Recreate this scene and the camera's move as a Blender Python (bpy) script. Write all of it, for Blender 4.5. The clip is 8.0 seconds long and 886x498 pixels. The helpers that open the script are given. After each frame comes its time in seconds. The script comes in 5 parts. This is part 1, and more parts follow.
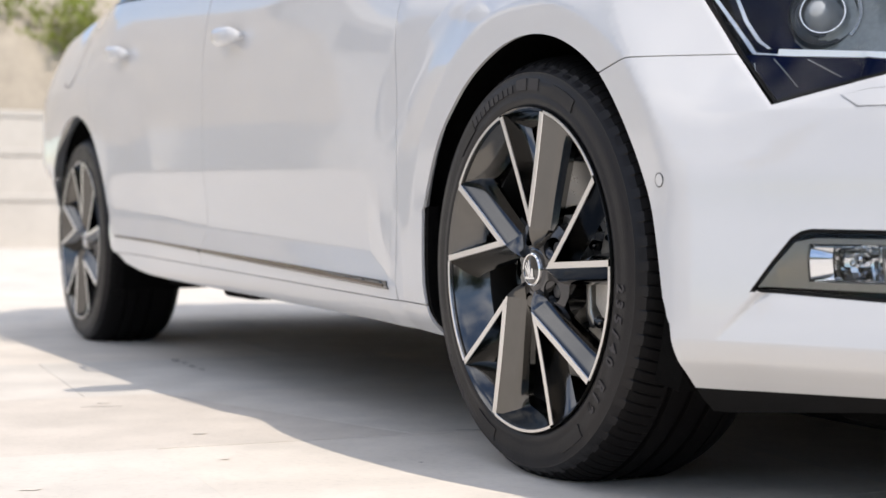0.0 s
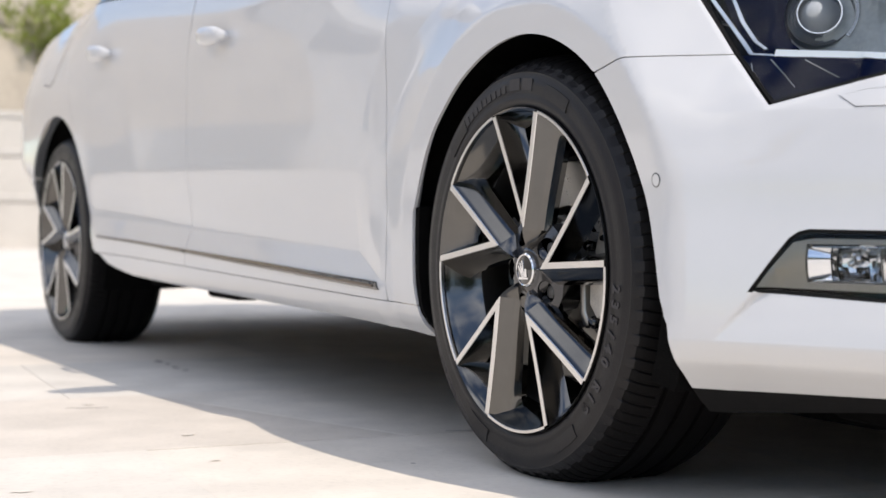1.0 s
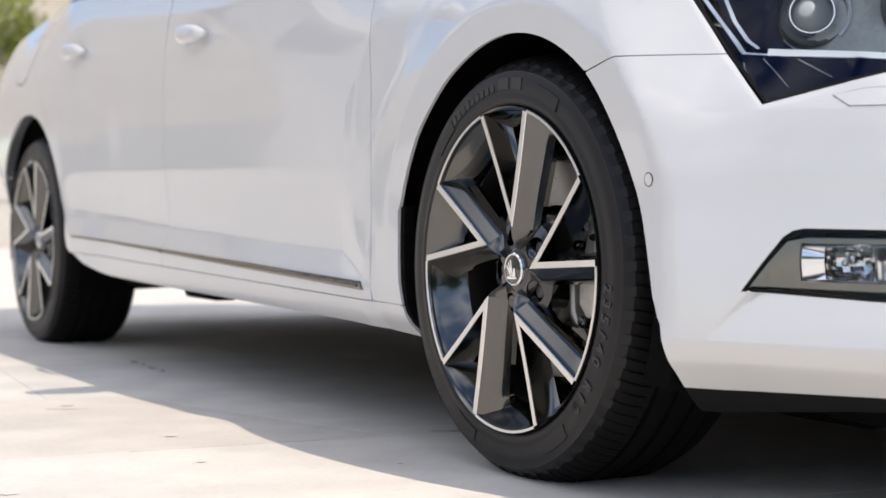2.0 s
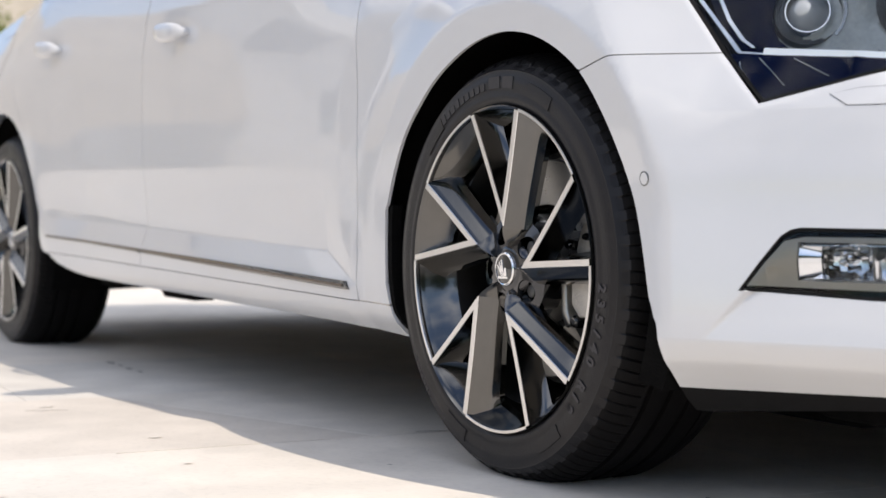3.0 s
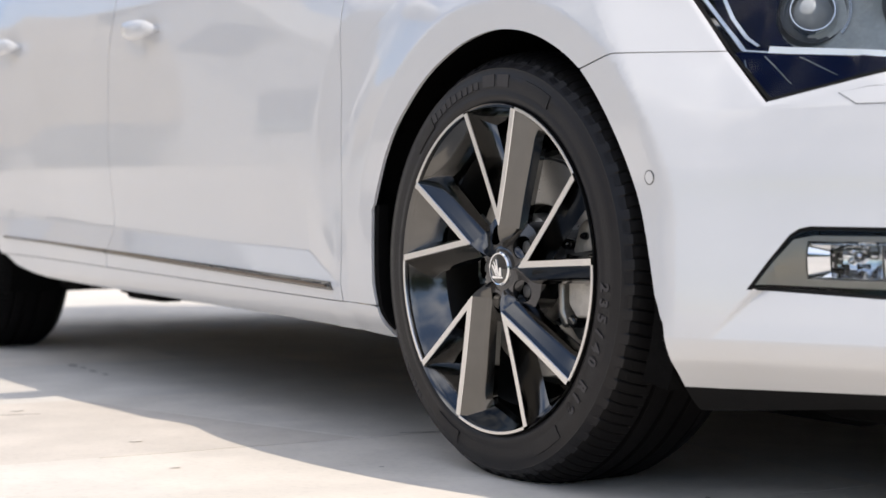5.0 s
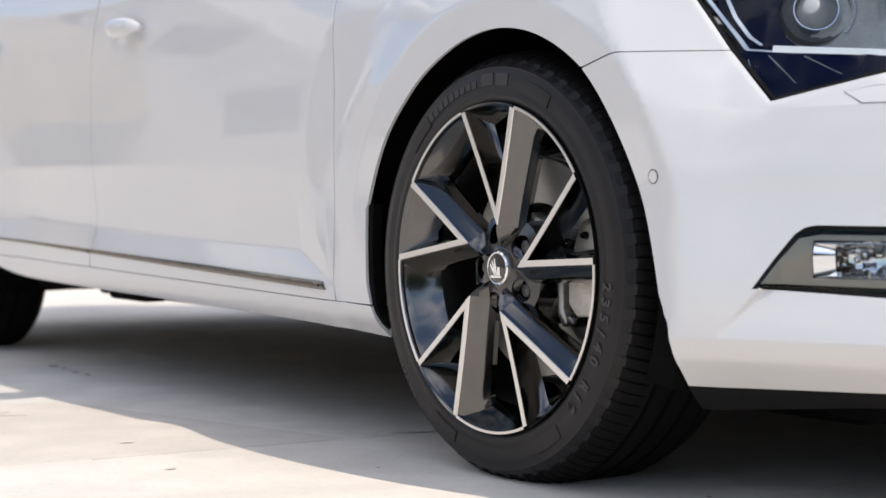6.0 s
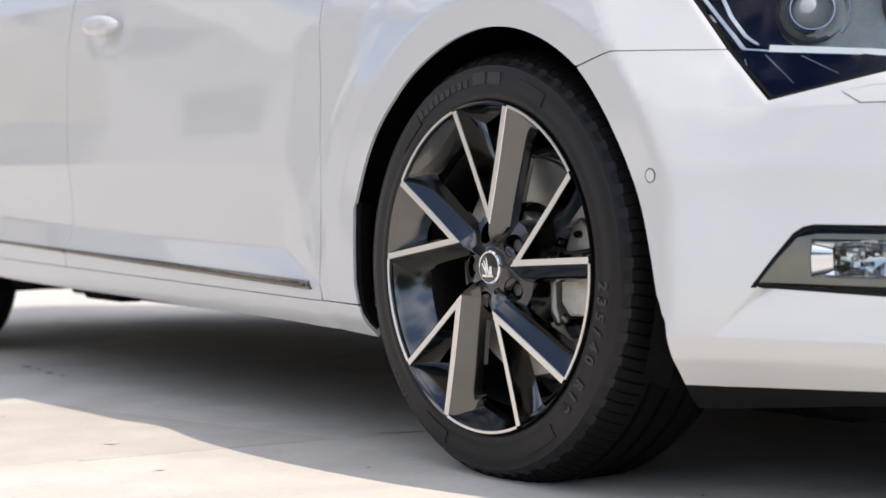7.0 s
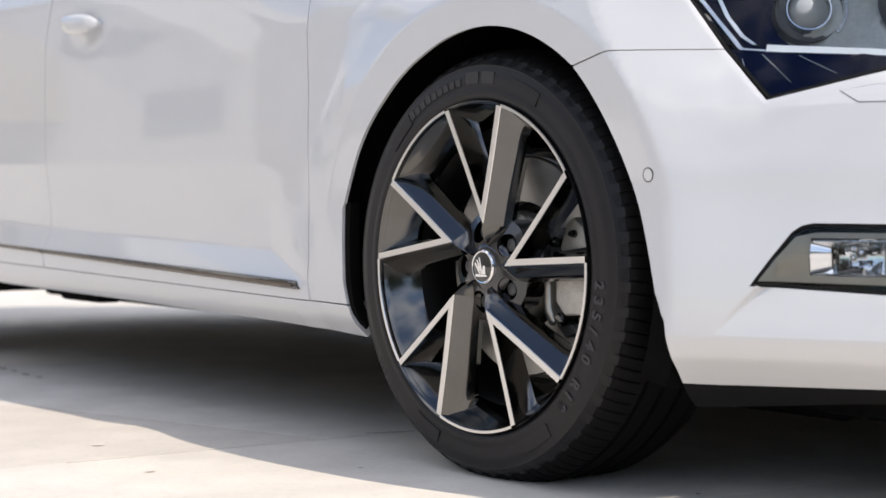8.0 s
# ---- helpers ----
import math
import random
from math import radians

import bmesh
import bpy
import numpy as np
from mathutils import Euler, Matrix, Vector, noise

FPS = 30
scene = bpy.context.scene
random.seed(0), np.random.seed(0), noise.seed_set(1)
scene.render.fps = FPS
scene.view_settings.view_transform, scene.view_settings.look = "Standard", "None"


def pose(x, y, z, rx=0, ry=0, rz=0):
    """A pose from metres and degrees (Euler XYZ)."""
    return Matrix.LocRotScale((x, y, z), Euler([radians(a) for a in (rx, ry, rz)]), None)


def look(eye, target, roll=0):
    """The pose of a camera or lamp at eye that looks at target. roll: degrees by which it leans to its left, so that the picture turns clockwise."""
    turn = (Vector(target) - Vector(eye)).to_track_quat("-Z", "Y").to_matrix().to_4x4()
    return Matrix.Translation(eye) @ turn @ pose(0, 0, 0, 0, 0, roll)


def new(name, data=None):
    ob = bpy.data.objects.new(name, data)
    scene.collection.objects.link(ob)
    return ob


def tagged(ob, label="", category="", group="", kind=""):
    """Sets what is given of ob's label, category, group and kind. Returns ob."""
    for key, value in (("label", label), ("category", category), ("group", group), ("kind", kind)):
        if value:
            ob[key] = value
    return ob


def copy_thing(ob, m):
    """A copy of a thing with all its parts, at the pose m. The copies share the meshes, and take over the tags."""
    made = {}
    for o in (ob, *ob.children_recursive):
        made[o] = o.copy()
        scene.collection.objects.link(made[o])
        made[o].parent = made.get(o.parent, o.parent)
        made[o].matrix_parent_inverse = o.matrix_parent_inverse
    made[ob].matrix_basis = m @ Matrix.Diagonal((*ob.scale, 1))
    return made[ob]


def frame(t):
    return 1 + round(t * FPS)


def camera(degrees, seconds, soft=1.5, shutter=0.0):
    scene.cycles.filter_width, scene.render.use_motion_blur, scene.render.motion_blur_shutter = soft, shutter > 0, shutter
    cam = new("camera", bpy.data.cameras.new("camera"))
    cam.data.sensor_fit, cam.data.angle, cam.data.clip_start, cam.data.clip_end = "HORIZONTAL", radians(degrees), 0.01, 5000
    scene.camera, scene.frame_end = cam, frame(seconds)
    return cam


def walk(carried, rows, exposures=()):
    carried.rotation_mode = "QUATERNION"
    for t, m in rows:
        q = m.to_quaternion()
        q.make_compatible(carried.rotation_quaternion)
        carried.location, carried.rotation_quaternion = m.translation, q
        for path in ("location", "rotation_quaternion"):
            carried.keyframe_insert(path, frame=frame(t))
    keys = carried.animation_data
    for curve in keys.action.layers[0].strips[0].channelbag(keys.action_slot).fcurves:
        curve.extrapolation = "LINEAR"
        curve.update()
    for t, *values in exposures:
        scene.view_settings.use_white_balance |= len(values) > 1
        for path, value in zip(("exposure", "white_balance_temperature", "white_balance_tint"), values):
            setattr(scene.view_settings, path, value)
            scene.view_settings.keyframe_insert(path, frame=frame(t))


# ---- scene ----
FOV = 32.163
cam = camera(FOV, 8.0, soft=1.5)
cam.data.dof.use_dof = True
cam.data.dof.focus_distance = 2.33
cam.data.dof.aperture_fstop = 4.8


def eye(x, y, z, yaw, pitch, roll):
    """A camera that looks yaw degrees left of +y, pitch up and roll to its right."""
    return pose(x, y, z, 0, 0, yaw) @ pose(0, 0, 0, 90 + pitch) @ pose(0, 0, 0, 0, 0, -roll)


walk(cam, [(t, eye(*row)) for t, *row in (
    (0, 2.0643, -1.1839, 0.4198, 63.326, -1.522, -0.142),
    (0.5, 2.0548, -1.1962, 0.4193, 62.884, -1.501, -0.157),
    (1, 2.0437, -1.2093, 0.4188, 62.302, -1.49, -0.175),
    (1.5, 2.0312, -1.2233, 0.4185, 61.634, -1.491, -0.188),
    (3, 1.9866, -1.2695, 0.4176, 59.576, -1.506, -0.167),
    (3.5, 1.97, -1.2862, 0.4174, 58.882, -1.507, -0.165),
    (4, 1.9526, -1.3035, 0.4172, 58.239, -1.503, -0.126),
    (4.5, 1.9348, -1.3214, 0.417, 57.631, -1.502, -0.078),
    (6, 1.8799, -1.3778, 0.4161, 55.664, -1.522, -0.068),
    (6.5, 1.8616, -1.3974, 0.4157, 54.913, -1.526, -0.037),
    (7, 1.8437, -1.4174, 0.4152, 54.05, -1.533, -0.064),
    (7.5, 1.8261, -1.4377, 0.4146, 53.231, -1.53, -0.008),
    (8, 1.8092, -1.4582, 0.4139, 52.483, -1.518, -0.014),
)], exposures=[(0.0, 0.27, 7050, 12), (8.0, 0.27, 7050, 12)])

# ---- world, sun ----
world = bpy.data.worlds.new("sky")
scene.world = world
world.use_nodes = True
wn = world.node_tree
sky = wn.nodes.new("ShaderNodeTexSky")
sky.sky_type = "NISHITA"
sky.sun_disc = False
SUN = Vector((0.66, 0.225, 1.0)).normalized()
sky.sun_elevation = math.asin(SUN.z)
sky.sun_rotation = math.atan2(SUN.x, SUN.y)
sky.dust_density, sky.ozone_density = 0.4, 3.5
# scattered fair-weather clouds
wc, sep, wz = wn.nodes.new("ShaderNodeTexCoord"), wn.nodes.new("ShaderNodeSeparateXYZ"), wn.nodes.new("ShaderNodeMath")
wz.inputs[1].default_value = 0.25
comb, flat, cloud, ramp, blend = (wn.nodes.new("ShaderNode" + k) for k in ("CombineXYZ", "VectorMath", "TexNoise", "ValToRGB", "MixRGB"))
flat.operation = "DIVIDE"
cloud.inputs["Scale"].default_value, cloud.inputs["Detail"].default_value, cloud.inputs["Roughness"].default_value = 2.6, 9, 0.58
ramp.color_ramp.elements[0].position, ramp.color_ramp.elements[1].position = 0.42, 0.68
blend.inputs[2].default_value = (10.2, 10.7, 11.5, 1)
wn.links.new(wc.outputs["Generated"], sep.inputs[0])
wn.links.new(sep.outputs[2], wz.inputs[0])
for k in range(3):
    wn.links.new(wz.outputs[0], comb.inputs[k])
wn.links.new(wc.outputs["Generated"], flat.inputs[0])
wn.links.new(comb.outputs[0], flat.inputs[1])
drift = wn.nodes.new("ShaderNodeVectorMath")
drift.inputs[1].default_value = (5.2, -2.3, 0.0)
wn.links.new(flat.outputs[0], drift.inputs[0])
wn.links.new(drift.outputs[0], cloud.inputs["Vector"])
wn.links.new(cloud.outputs["Fac"], ramp.inputs[0])
high, thin = wn.nodes.new("ShaderNodeMapRange"), wn.nodes.new("ShaderNodeMath")
high.inputs[1].default_value, high.inputs[2].default_value = 0.12, 0.55
thin.operation = "MULTIPLY"
wn.links.new(sep.outputs[2], high.inputs[0])
wn.links.new(ramp.outputs[0], thin.inputs[0])
wn.links.new(high.outputs[0], thin.inputs[1])
wn.links.new(thin.outputs[0], blend.inputs[0])
wn.links.new(sky.outputs[0], blend.inputs[1])
wn.links.new(blend.outputs[0], wn.nodes["Background"].inputs[0])
wn.nodes["Background"].inputs[1].default_value = 0.162
sun_data = bpy.data.lights.new("sun", "SUN")
sun_data.energy, sun_data.angle, sun_data.color = 2.45, radians(0.55), (1.0, 0.95, 0.88)
sun = new("sun", sun_data)
sun.matrix_basis = look((6, 3, 9), Vector((6, 3, 9)) - SUN)


# ---- materials ----
def material(name, colour, rough=0.5, metal=0.0, coat=0.0, coat_rough=0.03, spread=0.0, scale=8.0, bump=0.0, bump_scale=60.0, rough_spread=0.0, spec=0.5, random_tone=0.0):
    m = bpy.data.materials.new(name)
    m.use_nodes = True
    nt = m.node_tree
    p = nt.nodes["Principled BSDF"]
    p.inputs["Base Color"].default_value = (*colour, 1)
    p.inputs["Roughness"].default_value = rough
    p.inputs["Metallic"].default_value = metal
    p.inputs["Coat Weight"].default_value = coat
    p.inputs["Coat Roughness"].default_value = coat_rough
    p.inputs["Specular IOR Level"].default_value = spec
    co = nt.nodes.new("ShaderNodeTexCoord")
    if spread or rough_spread:
        n1, n2 = nt.nodes.new("ShaderNodeTexNoise"), nt.nodes.new("ShaderNodeTexNoise")
        n1.inputs["Scale"].default_value, n1.inputs["Detail"].default_value = scale, 5
        n2.inputs["Scale"].default_value, n2.inputs["Detail"].default_value = scale * 9, 3
        mix = nt.nodes.new("ShaderNodeMath")
        mix.operation = "MULTIPLY_ADD"
        mix.inputs[1].default_value = 0.4
        for n in (n1, n2):
            nt.links.new(co.outputs["Object"], n.inputs["Vector"])
        nt.links.new(n2.outputs["Fac"], mix.inputs[0])
        nt.links.new(n1.outputs["Fac"], mix.inputs[2])
        if spread:
            ramp = nt.nodes.new("ShaderNodeMapRange")
            ramp.inputs[1].default_value, ramp.inputs[2].default_value = 0.4, 1.0
            ramp.inputs[3].default_value, ramp.inputs[4].default_value = 1 - spread, 1 + spread
            nt.links.new(mix.outputs[0], ramp.inputs[0])
            mul = nt.nodes.new("ShaderNodeVectorMath")
            mul.operation = "SCALE"
            mul.inputs[0].default_value = colour
            value = ramp.outputs[0]
            if random_tone:
                info = nt.nodes.new("ShaderNodeObjectInfo")
                tone = nt.nodes.new("ShaderNodeMapRange")
                tone.inputs[3].default_value, tone.inputs[4].default_value = 1 - random_tone, 1 + random_tone
                nt.links.new(info.outputs["Random"], tone.inputs[0])
                both = nt.nodes.new("ShaderNodeMath")
                both.operation = "MULTIPLY"
                nt.links.new(value, both.inputs[0])
                nt.links.new(tone.outputs[0], both.inputs[1])
                value = both.outputs[0]
            nt.links.new(value, mul.inputs["Scale"])
            nt.links.new(mul.outputs[0], p.inputs["Base Color"])
        if rough_spread:
            rr = nt.nodes.new("ShaderNodeMapRange")
            rr.inputs[1].default_value, rr.inputs[2].default_value = 0.4, 1.0
            rr.inputs[3].default_value, rr.inputs[4].default_value = max(0.02, rough - rough_spread), min(1, rough + rough_spread)
            nt.links.new(mix.outputs[0], rr.inputs[0])
            nt.links.new(rr.outputs[0], p.inputs["Roughness"])
    if bump:
        n3, b = nt.nodes.new("ShaderNodeTexNoise"), nt.nodes.new("ShaderNodeBump")
        n3.inputs["Scale"].default_value, n3.inputs["Detail"].default_value = bump_scale, 6
        b.inputs["Strength"].default_value, b.inputs["Distance"].default_value = bump, 0.01
        nt.links.new(co.outputs["Object"], n3.inputs["Vector"])
        nt.links.new(n3.outputs["Fac"], b.inputs["Height"])
        nt.links.new(b.outputs[0], p.inputs["Normal"])
    return m


def paving(name, colour):
    """Pale natural stone: cloudy tone, stains, specks and faint veins; each slab a little different."""
    m = material(name, colour, 0.82, bump=0.2, bump_scale=22, spec=0.15)
    nt = m.node_tree
    p = nt.nodes["Principled BSDF"]
    co = nt.nodes.new("ShaderNodeNewGeometry")
    info = nt.nodes.new("ShaderNodeObjectInfo")
    last = None
    for scale, detail, lo, hi, dark, light in ((0.8, 3, 0.35, 0.7, 0.92, 1.05), (2.6, 6, 0.38, 0.64, 0.93, 1.04), (6.5, 8, 0.40, 0.62, 0.95, 1.03), (95, 3, 0.28, 0.5, 0.94, 1.0), (3.1, 9, 0.64, 0.74, 1.0, 0.88), (17, 5, 0.70, 0.78, 1.0, 0.86)):
        n, r = nt.nodes.new("ShaderNodeTexNoise"), nt.nodes.new("ShaderNodeMapRange")
        n.inputs["Scale"].default_value, n.inputs["Detail"].default_value = scale, detail
        nt.links.new(co.outputs["Position"], n.inputs["Vector"])
        for i, v in ((1, lo), (2, hi), (3, dark), (4, light)):
            r.inputs[i].default_value = v
        nt.links.new(n.outputs["Fac"], r.inputs[0])
        if last is None:
            last = r.outputs[0]
        else:
            mul = nt.nodes.new("ShaderNodeMath")
            mul.operation = "MULTIPLY"
            nt.links.new(last, mul.inputs[0])
            nt.links.new(r.outputs[0], mul.inputs[1])
            last = mul.outputs[0]
    tone, tint, mixc, out = nt.nodes.new("ShaderNodeMapRange"), nt.nodes.new("ShaderNodeMapRange"), nt.nodes.new("ShaderNodeMixRGB"), nt.nodes.new("ShaderNodeVectorMath")
    tone.inputs[3].default_value, tone.inputs[4].default_value = 0.95, 1.05
    nt.links.new(info.outputs["Random"], tone.inputs[0])
    mul = nt.nodes.new("ShaderNodeMath")
    mul.operation = "MULTIPLY"
    nt.links.new(last, mul.inputs[0])
    nt.links.new(tone.outputs[0], mul.inputs[1])
    mixc.inputs[1].default_value = (*colour, 1)
    mixc.inputs[2].default_value = (colour[0] * 1.0, colour[1] * 0.965, colour[2] * 0.93, 1)
    nt.links.new(info.outputs["Random"], mixc.inputs[0])
    out.operation = "SCALE"
    nt.links.new(mixc.outputs[0], out.inputs[0])
    nt.links.new(mul.outputs[0], out.inputs["Scale"])
    nt.links.new(out.outputs[0], p.inputs["Base Color"])
    return m


PAINT = material("white_paint", (0.63, 0.633, 0.642), 0.45, coat=1.0, coat_rough=0.018, spread=0.012, scale=3, spec=0.3)
PAINT.node_tree.nodes["Principled BSDF"].inputs["Coat IOR"].default_value = 1.65
TREAD = material("tread_rubber", (0.0058, 0.0054, 0.0057), 0.65, spread=0.25, scale=14, bump=0.12, bump_scale=420, rough_spread=0.08, spec=0.10)
RUBBER = material("tyre_rubber", (0.0108, 0.0100, 0.0114), 0.42, spread=0.3, scale=14, bump=0.12, bump_scale=420, rough_spread=0.1, spec=0.3)
LETTER = material("raised_rubber", (0.050, 0.047, 0.050), 0.5, spread=0.2, scale=60, spec=0.25)
# the bars are a little darker than the size characters
LETTER_DIM = material("raised_rubber_dim", (0.032, 0.030, 0.032), 0.5, spread=0.2, scale=60, spec=0.32)
ALLOY = material("dark_alloy_paint", (0.115, 0.113, 0.110), 0.12, metal=1.0, coat=0.6, coat_rough=0.05, spread=0.06, scale=40)
# the barrel is darker and rougher than the rim's dish
BARREL = material("dark_barrel", (0.022, 0.021, 0.021), 0.5, metal=0.5, spread=0.3, scale=30)
# same paint as the spokes, with the hub's shade put into the colour
HUB_DARK = material("hub_alloy_darkened", (0.062, 0.063, 0.068), 0.16, metal=1.0, coat=0.6, coat_rough=0.05, spread=0.1, scale=40)
MACHINED = material("machined_aluminium", (0.75, 0.74, 0.73), 0.30, metal=1.0, coat=0.3)
BLACK = material("black_plastic", (0.007, 0.0068, 0.007), 0.6, spread=0.2, scale=30, bump=0.1, bump_scale=500, spec=0.15)
LINER = material("felt_liner", (0.0045, 0.0044, 0.0045), 0.9, spread=0.3, scale=40, bump=0.3, bump_scale=300, spec=0.06)
GLOSS_BLACK = material("gloss_black", (0.006, 0.006, 0.007), 0.08, coat=1.0)
CHROME = material("chrome", (0.80, 0.81, 0.83), 0.06, metal=1.0)
SATIN = material("satin_silver", (0.78, 0.79, 0.81), 0.25, metal=1.0, spread=0.05, scale=40)
INLAY = material("trim_inlay", (0.17, 0.14, 0.12), 0.3, metal=1.0)
IRON = material("brake_iron", (0.43, 0.42, 0.40), 0.34, metal=0.9, spread=0.12, scale=30, rough_spread=0.1)
CALIPER = material("caliper_grey", (0.46, 0.44, 0.41), 0.42, metal=0.35, spread=0.2, scale=50, bump=0.2, bump_scale=200)
CAST = material("cast_caliper", (0.10, 0.10, 0.10), 0.5, metal=0.6, spread=0.25, scale=50, bump=0.2, bump_scale=200)
BEZEL = material("grey_bezel", (0.31, 0.295, 0.25), 0.32, spread=0.08, scale=30, coat=0.3)
# the blue of the mirrored sky is put into this base colour
LAMP_DARK = material("lamp_housing_sky_tint", (0.0006, 0.0027, 0.027), 0.15, spread=0.3, scale=9, spec=0.04)
LAMP_SHROUD = material("lamp_shroud", (0.36, 0.385, 0.375), 0.35, metal=0.2, spread=0.3, scale=18)
LAMP_STEP = material("lamp_dark_shroud", (0.085, 0.09, 0.095), 0.3, metal=0.3, spread=0.3, scale=18)
LAMP_GREY = material("lamp_inner_grey", (0.36, 0.37, 0.37), 0.2, metal=0.8, spread=0.22, scale=16)
FOLIAGE = material("tree_leaf", (0.055, 0.085, 0.025), 0.55, spread=0.35, scale=2.0)
LENS_DARK = material("projector_glass", (0.42, 0.44, 0.45), 0.35, coat=0.6, coat_rough=0.02)
DRL = material("light_guide", (0.85, 0.88, 0.9), 0.25, coat=0.5)
DRL.node_tree.nodes["Principled BSDF"].inputs["Emission Color"].default_value = (0.85, 0.93, 1.0, 1)
DRL.node_tree.nodes["Principled BSDF"].inputs["Emission Strength"].default_value = 0.28
WINDOW = material("tinted_glass", (0.012, 0.016, 0.018), 0.03, coat=1.0, coat_rough=0.01)
STONE = paving("pale_stone", (0.745, 0.70, 0.638))
RENDERED = material("white_render", (0.80, 0.765, 0.715), 0.85, spread=0.08, scale=1.3, bump=0.2, bump_scale=30)
TERRACE = material("terrace_render", (0.58, 0.54, 0.485), 0.85, spread=0.1, scale=1.3, bump=0.2, bump_scale=30)
TERRACE_TOP = material("terrace_coping", (0.56, 0.525, 0.475), 0.8, spread=0.08, scale=3, bump=0.2, bump_scale=30)
COPING = material("pale_coping", (0.66, 0.63, 0.58), 0.8, spread=0.08, scale=3, bump=0.2, bump_scale=30)
WALL_STONE = material("grey_beige_stone", (0.40, 0.37, 0.33), 0.85, spread=0.15, scale=1.6, bump=0.3, bump_scale=20)
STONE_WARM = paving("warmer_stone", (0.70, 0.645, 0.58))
EARTH = material("dry_earth", (0.40, 0.345, 0.275), 0.95, spread=0.25, scale=1.6, bump=0.6, bump_scale=8)
LEAF = material("olive_leaf", (0.20, 0.235, 0.032), 0.5, spread=0.35, scale=3.0)
BARK = material("bark", (0.16, 0.12, 0.09), 0.9, spread=0.3, scale=20, bump=0.5, bump_scale=60)
FACADE_GLASS = material("facade_glass", (0.07, 0.13, 0.21), 0.05, coat=1.0)


# ---- mesh helpers ----
def link(name, bm, mats, parent=None, label="", smooth_angle=None):
    me = bpy.data.meshes.new(name)
    bm.normal_update()
    bm.to_mesh(me)
    bm.free()
    for m in mats if isinstance(mats, (list, tuple)) else (mats,):
        me.materials.append(m)
    if smooth_angle is not None:
        me.shade_smooth()
        me.set_sharp_from_angle(angle=radians(smooth_angle))
    ob = new(name, me)
    ob.parent = parent
    return tagged(ob, label)


def part(name, bm, mats, parent, label="", smooth_angle=35):
    return link(name, bm, mats, parent, label, smooth_angle)


def revolve(profile, n=96, close=False, bm=None, mat=0, phase=0.0):
    """Turns (radius, y) pairs round the y axis."""
    bm = bm or bmesh.new()
    rings = []
    for i in range(n):
        a = phase + 2 * math.pi * i / n
        rings.append([bm.verts.new((r * math.sin(a), y, r * math.cos(a))) for r, y in profile])
    m = len(profile)
    for i in range(n):
        p, q = rings[i], rings[(i + 1) % n]
        for j in range(m if close else m - 1):
            k = (j + 1) % m
            f = bm.faces.new((p[j], p[k], q[k], q[j]))
            f.material_index = mat
    return bm


def box(bm, x0, y0, z0, x1, y1, z1, bevel=0.0, mat=0):
    v = [bm.verts.new(c) for c in ((x0, y0, z0), (x1, y0, z0), (x1, y1, z0), (x0, y1, z0), (x0, y0, z1), (x1, y0, z1), (x1, y1, z1), (x0, y1, z1))]
    fs = [bm.faces.new([v[i] for i in q]) for q in ((3, 2, 1, 0), (4, 5, 6, 7), (0, 1, 5, 4), (1, 2, 6, 5), (2, 3, 7, 6), (3, 0, 4, 7))]
    for f in fs:
        f.material_index = mat
    if bevel:
        edges = {e for f in fs for e in f.edges}
        bmesh.ops.bevel(bm, geom=list(edges), offset=bevel, segments=2, affect="EDGES", profile=0.5)
    return bm


def grid_faces(bm, rows, mat=0, flip=False, close=False):
    """Joins rows of vertices into quads."""
    for a, b in zip(rows, rows[1:] + ([rows[0]] if close else [])):
        for i in range(len(a) - 1):
            q = (a[i], a[i + 1], b[i + 1], b[i])
            f = bm.faces.new(q[::-1] if flip else q)
            f.material_index = mat


def arc(cx, cz, r, a0, a1, n):
    """Points round (cx, cz), angles in degrees clockwise from up."""
    return [(cx + r * math.sin(radians(a0 + (a1 - a0) * i / n)), cz + r * math.cos(radians(a0 + (a1 - a0) * i / n))) for i in range(n + 1)]


# ---- the body's surface ----
YC = 0.905
WB = -2.841
ZC = 0.325


def smooth(a, b, x):
    t = min(1.0, max(0.0, (x - a) / (b - a)))
    return t * t * (3 - 2 * t)


def spline(knots, x):
    """A smooth curve through (x, y) knots (monotone-ish Hermite)."""
    n = len(knots)
    if x <= knots[0][0]:
        return knots[0][1]
    if x >= knots[-1][0]:
        return knots[-1][1]
    i = max(j for j in range(n - 1) if knots[j][0] <= x)

    def slope(j):
        if j == 0 or j == n - 1:
            k = 0 if j == 0 else n - 2
            return (knots[k + 1][1] - knots[k][1]) / (knots[k + 1][0] - knots[k][0])
        a = (knots[j][1] - knots[j - 1][1]) / (knots[j][0] - knots[j - 1][0])
        b = (knots[j + 1][1] - knots[j][1]) / (knots[j + 1][0] - knots[j][0])
        return 0 if a * b <= 0 else 2 * a * b / (a + b)
    h = knots[i + 1][0] - knots[i][0]
    t = (x - knots[i][0]) / h
    a, b = slope(i) * h, slope(i + 1) * h
    p, q = knots[i][1], knots[i + 1][1]
    return p + a * t + (3 * (q - p) - 2 * a - b) * t * t + (2 * (p - q) + a + b) * t ** 3


def soft(x, w):
    """max(0, x) with a rounded corner of width w."""
    if x <= -w:
        return 0.0
    return x if x >= w else (x + w) ** 2 / (4 * w)


# plan of the nose and of the tail: heading against the distance past the turn
def turn_table(headings, n=200, step=0.008):
    x = y = 0.0
    out = [(0.0, 0.0)]
    for i in range(n):
        h = math.radians(spline(headings, (i + 0.5) * step))
        x, y = x + step * math.cos(h), y + step * math.sin(h)
        out.append((x, y))
    return out


